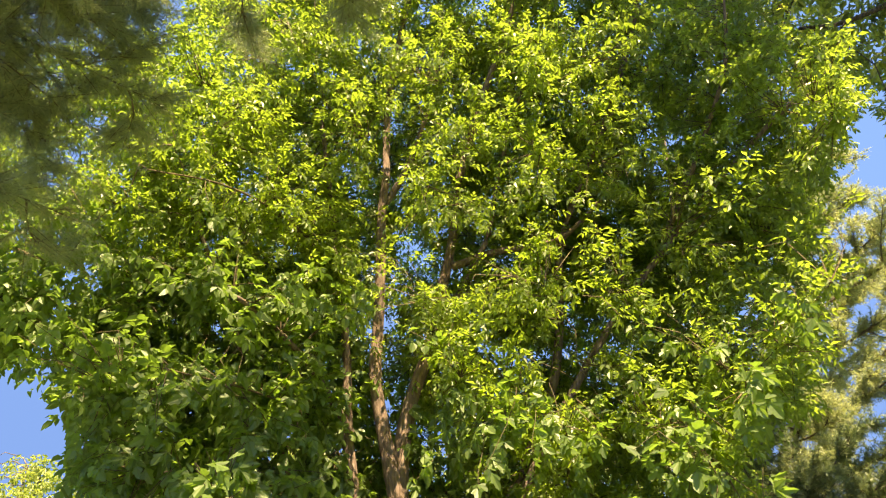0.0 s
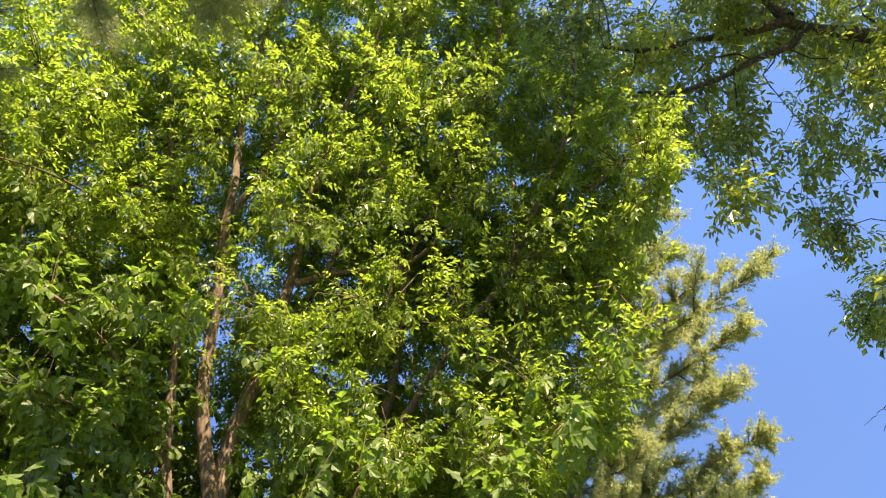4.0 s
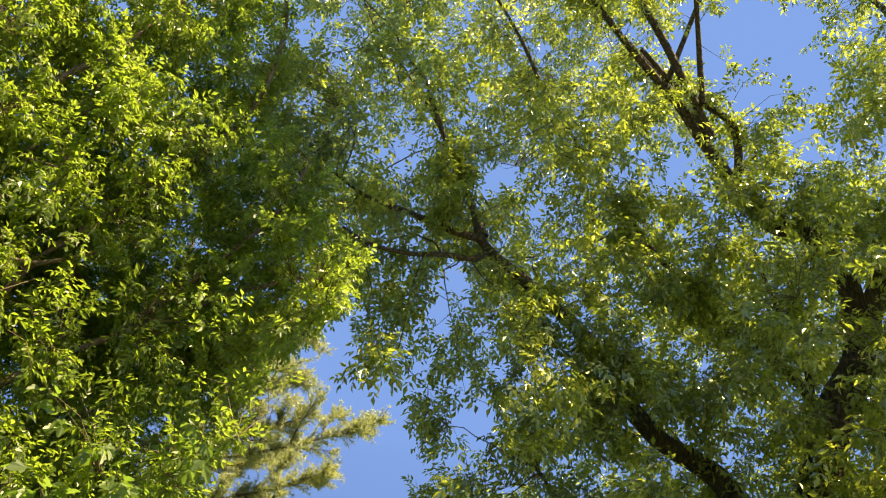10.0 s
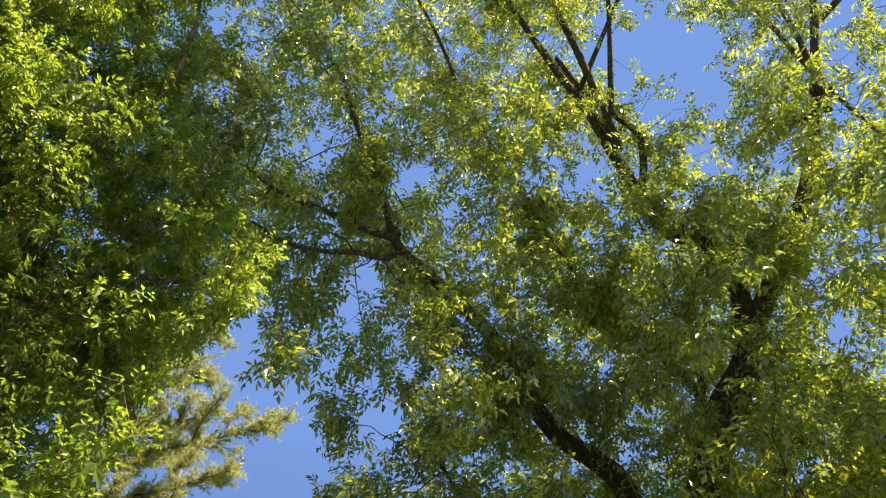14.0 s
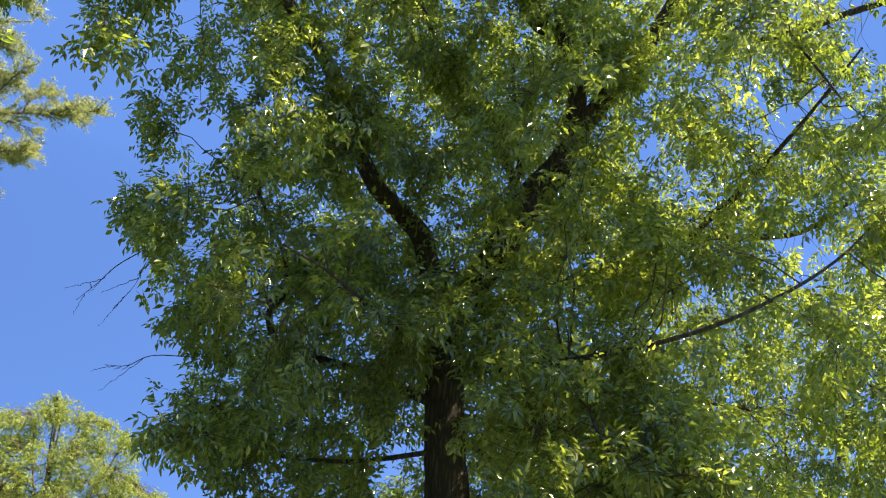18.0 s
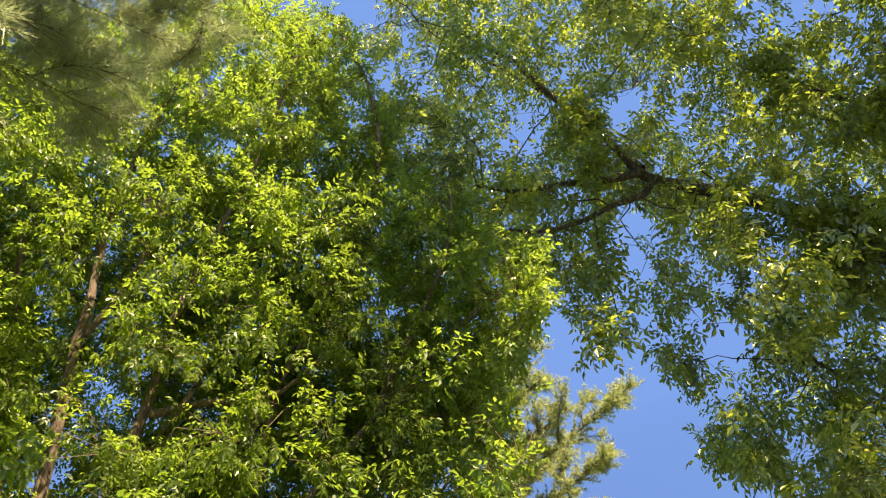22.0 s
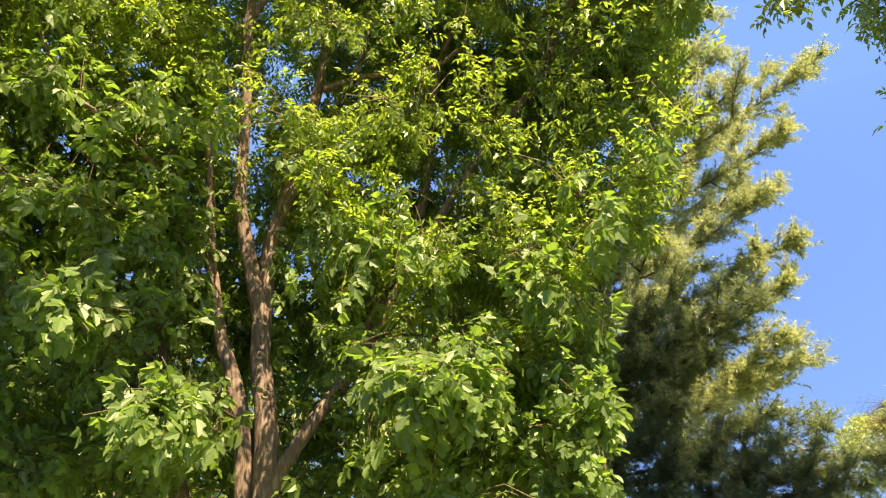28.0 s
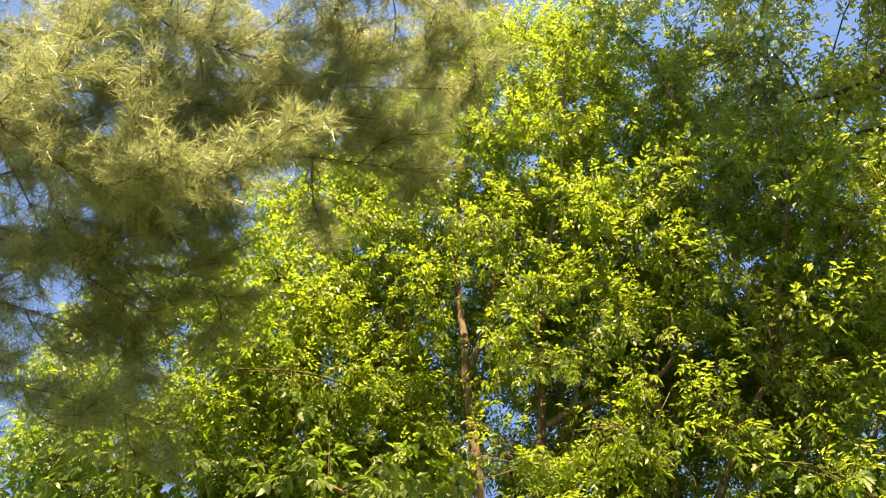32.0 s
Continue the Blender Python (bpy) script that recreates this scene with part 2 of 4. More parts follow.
def smooth_line(points, steps):
    """A soft line through control places (Catmull-Rom)."""
    p = np.array([list(q) for q in points], float)
    p = np.vstack([2 * p[0] - p[1], p, 2 * p[-1] - p[-2]])
    out = []
    for i in range(1, len(p) - 2):
        for s in np.linspace(0, 1, steps, endpoint=False):
            a, b, c, d = p[i - 1], p[i], p[i + 1], p[i + 2]
            out.append(0.5 * (2 * b + (c - a) * s + (2 * a - 5 * b + 4 * c - d) * s * s + (3 * b - a - 3 * c + d) * s ** 3))
    return np.array(out + [p[-2]])


def tubes(lines, radii, sides):
    """Tapered tubes: lines (N, K, 3), radii (N, K). Gives places and quads."""
    lines, radii = np.asarray(lines, float), np.asarray(radii, float)
    n, k, _ = lines.shape
    d = unit(np.gradient(lines, axis=1))
    ref = np.where(np.abs(d[..., 2:3]) > 0.9, np.array([1.0, 0, 0]), np.array([0, 0, 1.0]))
    u = unit(np.cross(d, ref))
    v = np.cross(d, u)
    a = np.linspace(0, 2 * math.pi, sides, endpoint=False)
    ring = u[:, :, None] * np.cos(a)[:, None] + v[:, :, None] * np.sin(a)[:, None]
    verts = lines[:, :, None] + ring * radii[:, :, None, None]
    i = np.arange(n * k * sides).reshape(n, k, sides)
    j = np.roll(i, -1, axis=2)
    quads = np.stack([i[:, :-1], j[:, :-1], j[:, 1:], i[:, 1:]], -1).reshape(-1, 4)
    return verts.reshape(-1, 3), quads


def limb_mesh(name, points, r0, r1, material, sides=14, steps=7, flare=0.0, rough=0.10, seed=0.0):
    """One stem or limb: a tapered, slightly knobbly tube on a soft line, with an end cap that closes to a point."""
    line = smooth_line(points, steps)
    k = len(line)
    s = np.linspace(0, 1, k)
    rad = r0 + (r1 - r0) * s ** 0.85
    if flare:
        rad = rad * (1 + flare * np.exp(-s * 14))
    line = np.vstack([line, line[-1] + (line[-1] - line[-2]) * 0.05])
    rad = np.append(rad, 0.001)
    v, q = tubes(line[None], rad[None], sides)
    v = v.reshape(k + 1, sides, 3)
    for i in range(k):
        for j in range(sides):
            c = line[i]
            w = noise.noise(Vector(v[i, j]) * 4.0 + Vector((seed, 0, 0))) * rough + noise.noise(Vector(v[i, j]) * 14.0) * rough * 0.5
            v[i, j] = c + (v[i, j] - c) * (1 + w)
    return mesh_of(name, v.reshape(-1, 3), q, material, True), line


def blades(base, axis, normal, length, ratio, fold=0.25, bend=0.25, six=True, lobed=False):
    """Leaf blades folded on the midrib and bent down at the tip."""
    side = unit(np.cross(axis, normal))
    normal = np.cross(side, axis)
    L = length[:, None]
    W = L * (ratio[:, None] if hasattr(ratio, "shape") else ratio) * 0.5
    up = normal * W * fold
    tip = base + axis * L - normal * L * bend
    if lobed:
        # a coarse tooth on each side
        rows = [(0.0, 0.0)] + [(0.20, 0.62), (0.48, 1.0), (0.56, 0.55), (0.82, 0.50), (1.0, 0.0), (0.82, -0.50), (0.56, -0.55), (0.48, -1.0), (0.20, -0.62)]
        v = np.stack([base + axis * L * a - normal * L * bend * a * a + side * W * w + up * abs(w) for a, w in rows], 1)
        f = np.array([[0, 1, 2, 3], [0, 3, 4, 5], [0, 5, 6, 7], [0, 7, 8, 9]])
    elif six:
        m1, m2 = base + axis * L * 0.30 - normal * L * bend * 0.05, base + axis * L * 0.68 - normal * L * bend * 0.4
        v = np.stack([base, m1 + side * W * 0.92 + up, m2 + side * W * 0.70 + up, tip, m2 - side * W * 0.70 + up, m1 - side * W * 0.92 + up], 1)
        f = np.array([[0, 1, 2, 3], [0, 3, 4, 5]])
    else:
        m1 = base + axis * L * 0.45 - normal * L * bend * 0.15
        v = np.stack([base, m1 + side * W + up, tip, m1 - side * W + up], 1)
        f = np.array([[0, 1, 2], [0, 2, 3]])
    n, k = len(base), v.shape[1]
    return v.reshape(-1, 3), (np.arange(n)[:, None, None] * k + f[None]).reshape(-1, f.shape[1])


def compound_leaves(rng, place, way, size, leaflets=5, ratio=0.48, six=True, droop=0.35, spread=55, lobed=False):
    """Leaves of paired leaflets on a stalk. place, way (N, 3); size (N): the leaflet's length."""
    n = len(place)
    way = unit(way + np.array([0, 0, -droop]) * rng.uniform(0.3, 1.4, (n, 1)))
    up = unit(rng.normal(0, 0.38, (n, 3)) + np.array([0, 0, 1.0]))
    side = unit(np.cross(way, up))
    up = np.cross(side, way)
    B, A, N, L = [], [], [], []
    pairs = (leaflets - 1) // 2
    for p in range(pairs):
        s = 0.75 + 0.75 * p
        for sg in (-1, 1):
            a = np.radians(spread + rng.normal(0, 10, n))[:, None]
            B.append(place + way * (size * s)[:, None] - up * (size * 0.08 * s * s)[:, None])
            A.append(unit(way * np.cos(a) + sg * side * np.sin(a) - up * rng.uniform(0.0, 0.45, (n, 1))))
            N.append(unit(up + rng.normal(0, 0.22, (n, 3))))
            L.append(size * rng.uniform(0.75, 1.05, n))
    B.append(place + way * (size * (0.75 + 0.75 * (pairs - 1) + 0.35))[:, None] - up * (size * 0.15)[:, None])
    A.append(unit(way - up * rng.uniform(0.1, 0.5, (n, 1)) + rng.normal(0, 0.1, (n, 3))))
    N.append(unit(up + rng.normal(0, 0.2, (n, 3))))
    L.append(size * rng.uniform(0.95, 1.25, n))
    B, A, N, L = np.concatenate(B), np.concatenate(A), np.concatenate(N), np.concatenate(L)
    return blades(B, A, N, L, rng.uniform(ratio * 0.8, ratio * 1.2, len(L)), six=six, lobed=lobed)


def sprays(rng, tips, ways, per, size, twig, leaflets=5, ratio=0.48, six=True, droop=0.35, lobed=False):
    """Leafy shoots: per leaves along the last twig metres before each tip, all round it."""
    n = len(tips)
    t = np.repeat(np.arange(n), per)
    s = np.tile(np.linspace(0.0, 1.0, per), n) + rng.uniform(-0.08, 0.08, n * per)
    place = tips[t] - ways[t] * (twig * (1 - s))[:, None]
    away = rng.normal(0, 1, (n * per, 3))
    away = unit(away - (away * ways[t]).sum(-1, keepdims=True) * ways[t])
    way = unit(ways[t] * (0.35 + 0.6 * s)[:, None] + away * 0.9)
    return compound_leaves(rng, place, way, size * rng.uniform(0.7, 1.25, n * per), leaflets, ratio, six, droop, 55, lobed)


def band(rows, el):
    """The crown's left and right bearing at an elevation."""
    r = np.array(rows, float)
    return [np.interp(el, r[:, 0], r[:, c]) for c in range(1, r.shape[1])]


def crown_places(rng, rows, n, clump=0.8, keep=0.0, holes=(), wobble=2.0, shelf=1.0):
    """Places of leafy shoots in a crown whose reach is told, by elevation: left, right bearing, near and far distance."""
    r = np.array(rows, float)
    out = []
    have = 0
    while have < n:
        el = np.degrees(np.arcsin(rng.uniform(np.sin(np.radians(r[0, 0])), np.sin(np.radians(r[-1, 0])), 4000)))
        yaw = rng.uniform(r[:, 2].min(), r[:, 1].max(), 4000)
        lo, hi, near, far = band(rows, el)
        wob = np.array([noise.noise(Vector((a * 0.30, b * 0.30, 7.0))) for a, b in zip(yaw, el)]) * wobble
        ok = (yaw < lo + wob) & (yaw > hi - wob)
        h = near + (far - near) * rng.random(4000) ** 0.8
        for hy, he, hr, hk, hmax in holes:
            inside = (np.hypot((yaw - hy) * np.cos(np.radians(el)), el - he) < hr) & (h < hmax)
            ok &= ~(inside & (rng.random(4000) < hk))
        a, e = np.radians(yaw), np.radians(el)
        p = np.stack([-np.sin(a) * h, np.cos(a) * h, EYE.z + h * np.tan(e)], -1)[ok]
        nz = np.array([noise.noise(Vector((q[0], q[1], q[2] * shelf)) * (1 / clump)) for q in p])
        p = p[nz > keep]
        p = p[p[:, 2] > 0.7]
        out.append(p)
        have += len(p)
    return np.concatenate(out)[:n]


def nearest(points, skeleton):
    """The index of the nearest skeleton place for each point."""
    out = np.empty(len(points), int)
    for i in range(0, len(points), 500):
        d = ((points[i:i + 500, None] - skeleton[None]) ** 2).sum(-1)
        out[i:i + 500] = d.argmin(1)
    return out


def arcs(a, b, k, sag, rng):
    """Bowed lines from a to b (N, 3) of k places each."""
    s = np.linspace(0, 1, k)[None, :, None]
    mid = rng.normal(0, 1, a.shape) * np.linalg.norm(b - a, axis=-1, keepdims=True) * 0.15
    return a[:, None] + (b - a)[:, None] * s + (mid[:, None] + np.array([0, 0, sag]) * np.linalg.norm(b - a, axis=-1)[:, None, None]) * (4 * s * (1 - s))


def spray_meshes(rng, kinds, name, per, size, twig, leaflets, ratio, droop, leaf, lobed=False):
    """A few leafy shoots of a kind, each with its twig, growing along +x from the origin."""
    out = []
    for k in range(kinds):
        tip, way = np.array([[twig, 0, 0.0]]), np.array([[1.0, 0, 0]])
        v, q = sprays(rng, tip, way, per, size, twig, leaflets, ratio, True, droop, lobed)
        line = np.array([[[0.0, 0, 0.01], [0.3 * twig, 0.01, 0.012], [0.7 * twig, -0.008, 0.008], [twig, 0, 0]]])
        tv, tq = tubes(line, np.array([[0.0028, 0.0026, 0.002, 0.001]]), 4)
        me = mesh_of(name, np.vstack([v, tv]), np.vstack([q, tq + len(v)]), leaf)
        me.materials.append(TWIG)
        me.polygons.foreach_set("material_index", np.r_[np.zeros(len(q), np.int32), np.ones(len(tq), np.int32)])
        out.append(me)
    return out


def place_sprays(rng, tree, name, meshes, tips, ways, twig):
    for i, (p, w) in enumerate(zip(tips, ways)):
        d = Vector(w)
        turn = d.to_track_quat("X", "Z").to_matrix().to_4x4() @ Matrix.Rotation(rng.uniform(-0.6, 0.6), 4, "X")
        ob = part(name, meshes[i % len(meshes)], tree)
        k = rng.uniform(0.8, 1.2)
        ob.matrix_basis = tree.matrix_basis.inverted() @ Matrix.Translation(Vector(p) - d * twig) @ turn @ Matrix.Scale(k, 4)
        ob.matrix_parent_inverse = Matrix()


def wooded_crown(tree, rng, skeleton, tips, boughs, bough_r, leaf, twig_len, per, size, leaflets, ratio, six, droop, bough_mat, leaf_label, singles=0, low=None, reach_max=1.1, clear=(), bough_max=2.4, low_leaf=None):
    """Boughs from the limbs, twigs from the boughs and leaves on the twigs. low: (height, leaf size, leaves a shoot) for the shade leaves further down."""
    far_off = np.linalg.norm(tips - skeleton[nearest(tips, skeleton)], axis=-1) 
    far_off = np.where(far_off < bough_max, far_off, 0.0) + 0.02
    pick = tips[rng.choice(len(tips), boughs, replace=False, p=far_off / far_off.sum())]
    root = skeleton[nearest(pick, skeleton)]
    lines = arcs(root, pick, 9, 0.06, rng)
    lines[:, 1:-1] += rng.normal(0, 0.035, lines[:, 1:-1].shape)
    ok = np.ones(len(lines), bool)
    for cy, ce, cr in clear:
        q = lines[:, 3:] - np.array(EYE)
        yaw, el = np.degrees(np.arctan2(-q[..., 0], q[..., 1])), np.degrees(np.arctan2(q[..., 2], np.hypot(q[..., 0], q[..., 1])))
        ok &= ~(np.hypot((yaw - cy) * np.cos(np.radians(el)), el - ce) < cr).any(1)
    lines, pick, root = lines[ok], pick[ok], root[ok]
    reach = np.linalg.norm(pick - root, axis=-1)
    r0 = bough_r * np.clip(reach / 2.5, 0.25, 1.3)
    v, q = tubes(lines, r0[:, None] * np.linspace(1, 0.22, 9)[None], 6)
    part("branchwork", mesh_of("branchwork", v, q, bough_mat, True), tree, "", "stuff")
    bones = np.vstack([skeleton, lines[:, 2:].reshape(-1, 3)])
    start = bones[nearest(tips, bones)]
    ok = np.linalg.norm(tips - start, axis=-1) < reach_max
    tips, start = tips[ok], start[ok]
    tl = arcs(start, tips, 3, 0.05, rng)
    v, q = tubes(tl, np.full(len(tips), 0.0042)[:, None] * np.array([1.25, 0.8, 0.4])[None], 3)
    part("twigwork", mesh_of("twigwork", v, q, TWIG, True), tree, "", "stuff")
    ways = unit(unit(tips - start) + rng.normal(0, 0.35, tips.shape) + np.array([0, 0, -0.15]))
    rest = np.ones(len(tips), bool)
    if singles:
        near = np.argsort(np.linalg.norm(tips - np.array(EYE), axis=-1))[:singles]
        rest[near] = False
        lz, ls, lp = low or (0, size * 0.8, per)
        meshes = spray_meshes(rng, 7, "leaf_spray", lp + 1, ls, twig_len * 1.1, 3 if low else leaflets, 0.80 if low else ratio, droop * (1.6 if low else 0.5), low_leaf or leaf, bool(low))
        place_sprays(rng, tree, "leaf_spray", meshes, tips[near], ways[near], twig_len * 1.1)
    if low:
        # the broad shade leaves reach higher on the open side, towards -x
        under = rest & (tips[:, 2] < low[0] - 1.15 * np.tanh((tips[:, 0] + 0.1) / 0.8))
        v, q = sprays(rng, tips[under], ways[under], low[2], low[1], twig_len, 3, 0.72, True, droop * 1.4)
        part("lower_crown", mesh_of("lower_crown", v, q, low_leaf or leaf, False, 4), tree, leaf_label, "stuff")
        rest &= ~under
    v, q = sprays(rng, tips[rest], ways[rest], per, size, twig_len, leaflets, ratio, six, droop)
    part("crown", mesh_of("crown", v, q, leaf, False, 4 if six else 3), tree, leaf_label, "stuff")
    return bones


# ---------------------------------------------------------------- ground
g = 90
xs = np.sign(np.linspace(-1, 1, g)) * np.abs(np.linspace(-1, 1, g)) ** 3 * 1500
gx, gy = np.meshgrid(xs, xs)
gz = np.array([noise.noise(Vector((x * 0.12, y * 0.12, 0))) * 0.10 * min(1, math.hypot(x, y) / 6) for x, y in zip(gx.ravel(), gy.ravel())])
gi = np.arange(g * g).reshape(g, g)
gq = np.stack([gi[:-1, :-1], gi[:-1, 1:], gi[1:, 1:], gi[1:, :-1]], -1)
ground = new("ground", mesh_of("ground", np.stack([gx.ravel(), gy.ravel(), gz - 0.03 - 1.2 * np.clip((np.hypot(gx.ravel(), gy.ravel()) - 31) / 8, 0, 1)], -1), gq, GRASS, True))
tagged(ground, "uneven mown grass under the trees", "ground", kind="structure")

ring = np.array([33.0, 60, 140, 400, 1500])
ca = np.linspace(0, 2 * math.pi, 64, endpoint=False)
wv = np.stack([ring[:, None] * np.cos(ca), ring[:, None] * np.sin(ca), np.full((5, 64), -0.55)], -1)
wi = np.arange(5 * 64).reshape(5, 64)
wj = np.roll(wi, -1, 1)
water = new("water", mesh_of("water", wv, np.stack([wi[:-1], wi[1:], wj[1:], wj[:-1]], -1), WATER, True))
tagged(water, "pale still water beyond the trees", "water", kind="structure")

# ---------------------------------------------------------------- box elder with several stems
rng = np.random.default_rng(11)
EH = 6.5
elder = tree_base("box_elder_tree", *at(2.8, 0, EH).xy, "bushy broad-leaved tree with several reddish-brown stems and bright green leaves")
ELDER_STEMS = [
    ("trunk", [(3.9, -13.3, EH), (3.3, -4.5, EH), (3.1, 1.7, EH), (3.2, 6.4, EH), (3.7, 10.8, EH), (3.5, 14.8, EH), (3.2, 18.4, EH), (2.4, 21.5, EH), (1.2, 24.5, EH), (0, 28.8, 6.4), (-1.2, 33.1, 6.3), (-2.4, 38.7, 6.0), (-5, 44, 5.8), (-9, 50, 5.4), (-14, 58, 5.0)], 0.122, 0.022),
    ("stem", [(3.6, 12.8, 6.5), (4.2, 16, 6.45), (4.9, 18.8, 6.45), (5.6, 22.7, 6.4), (5.5, 25.8, 6.4), (5.4, 30, 6.3), (5.4, 35.4, 6.2), (5.1, 38, 6.1), (5.1, 41, 6.1), (4.8, 45, 5.9), (3, 51, 5.6), (0, 56, 5.3)], 0.078, 0.026),
    ("stem", [(4.2, -13.3, 6.6), (4.2, -3.0, 6.62), (4.5, 1.7, 6.65), (4.9, 5.6, 6.65), (5.7, 9.4, 6.65), (6.6, 12.2, 6.65), (7.4, 16.4, 6.65), (7.8, 20.2, 6.6), (8.1, 24.6, 6.5), (9.4, 32.1, 6.3), (11.8, 42.1, 6.0)], 0.114, 0.024),
    ("stem", [(6, -12.3, 6.9), (7.3, -4.5, 7.1), (8.5, 0.3, 7.2), (9.6, 3.6, 7.2), (10.1, 7, 7.1), (10.8, 12, 6.95), (14, 20, 6.6), (17.9, 26.3, 6.2), (21.9, 33.2, 5.8)], 0.096, 0.022),
    ("limb", [(2.8, 1.2, EH), (1.9, 2.9, 6.45), (0, 5.6, 6.4), (-1.8, 8.1, 6.4), (-3.8, 10.4, 6.35), (-7.9, 17.1, 6.3), (-13.9, 25, 6.2), (-22, 32.1, 6.1), (-30, 36.8, 6.0), (-37.1, 39.3, 5.9)], 0.074, 0.018),
    ("limb", [(1.4, 24, EH), (0.4, 26, 6.4), (-2, 29.5, 6.3), (-4.6, 33.5, 6.1), (-6, 38, 6.0), (-9, 44, 5.7)], 0.045, 0.016),
    ("limb", [(-2.2, 8, 6.4), (-5.8, 15.1, 6.6), (-8.9, 21.1, 6.6), (-10.2, 26.1, 6.5), (-11.6, 33.1, 6.3), (-18.1, 42.1, 6.0), (-23, 49.2, 5.6), (-23.4, 55.1, 5.2), (-20.7, 59.1, 4.9)], 0.060, 0.018),
    ("limb", [(-1.1, 31.1, 6.2), (-5.1, 32.1, 6.2), (-10.1, 32.4, 6.1), (-13.1, 33.6, 6.0), (-18.1, 37.1, 5.8)], 0.045, 0.015),
    ("limb", [(-20, 31.1, 6.1), (-25, 37.2, 5.9), (-29.1, 42.3, 5.6), (-31, 46.8, 5.4)], 0.035, 0.012),
    ("limb", [(7.2, 18.2, 6.6), (10.9, 23.2, 6.1), (15.9, 27.2, 5.6), (20.9, 29.2, 5.1)], 0.040, 0.015),
    ("limb", [(-4.4, 11.1, 6.35), (-7.7, 12.1, 6.2), (-11.6, 11.1, 5.9), (-16.4, 10, 5.8)], 0.030, 0.013),
    ("limb", [(7, 16.2, 6.65), (13.9, 24.2, 7.0), (21.8, 30.3, 7.1), (29.8, 33.3, 7.0), (38.7, 33.3, 6.8)], 0.028, 0.010),
    ("limb", [(5.1, 6.2, 6.6), (9.1, 9.2, 6.1), (14, 12.2, 5.6), (20, 14.3, 5.3)], 0.026, 0.010),
    ("limb", [(12, 10.3, 7.0), (17, 9.3, 6.4), (21, 7.3, 6.0)], 0.026, 0.010),
    ("limb", [(-7.9, 17.1, 6.3), (-12.8, 18, 5.8), (-18.6, 17.9, 5.4)], 0.026, 0.010),
    ("limb", [(6.7, 14.2, 6.65), (10, 19.2, 6.0), (15, 21.2, 5.3), (22, 22.3, 4.9)], 0.028, 0.010),
    ("limb", [(8.9, 30.2, 6.3), (13.9, 34.2, 5.6), (19.9, 36.2, 5.1), (26.9, 36.2, 4.9)], 0.028, 0.010),
    ("limb", [(-4.8, 12.1, 6.35), (-8.6, 8.1, 6.0), (-13.3, 4.1, 5.8), (-17.2, 3.1, 5.7)], 0.026, 0.010),
    ("limb", [(-3.8, 10, 6.35), (-5.7, 9.6, 5.6), (-8.5, 7.9, 4.8), (-10.4, 6.8, 4.4)], 0.022, 0.008),
    ("limb", [(5.1, 6.2, 6.6), (7.1, 7.2, 5.6), (9.5, 7.1, 4.7), (11, 6.6, 4.3)], 0.022, 0.008),
    ("limb", [(14, 12.2, 5.6), (15.5, 13.2, 4.9), (17, 13.7, 4.4)], 0.020, 0.008),
    ("limb", [(5, 36.1, 6.2), (2.8, 39.1, 6.0), (0.9, 43, 5.8), (-2.1, 47, 5.6)], 0.040, 0.014),
]
bones = []
for i, (nm, pts, r0, r1) in enumerate(ELDER_STEMS):
    if r0 < 0.035:
        r0, r1 = r0 * 0.5, r1 * 0.6
    me, line = limb_mesh(nm, [at(*p) for p in pts], r0, r1, BARK_ELDER if r0 > 0.02 else TWIG, 14 if i < 4 else 9, 7, 0.5 if pts[0][1] < -10 else 0.0, 0.10, i * 3.1)
    stem = part(nm, me, elder)
    if nm == "trunk":
        elder_trunk = stem
    bones.append(line[3:])
bones = np.vstack(bones)
ELDER_CROWN = [
    (-2.8, 20, -21.9, 5, 7.4), (4.2, 24, -22.1, 4.8, 7.8), (8.2, 25, -23.2, 4.8, 8.2), (14.2, 27, -22.5, 4.9, 8.6), (18.2, 28.9, -28.5, 4.7, 8.8),
    (21.2, 39.8, -29.6, 4.8, 8.8), (30.3, 43.7, -33, 4.9, 8.6), (34.3, 43.7, -36.1, 4.9, 8.2), (38.3, 41.7, -40.1, 4.9, 8), (41.2, 35.7, -40.1, 4.9, 7.8),
    (44.2, 29.7, -34, 4.8, 7.6), (47.2, 27.7, -31, 4.7, 7.2), (50.1, 23.7, -27, 4.9, 7), (55, 15.8, -25.5, 4.7, 6.6), (60, 10, -23.4, 4.5, 6.2), (61.9, 8.6, -14.6, 4.4, 5.8), (63.8, 7.8, 0.4, 4.3, 5.4)]
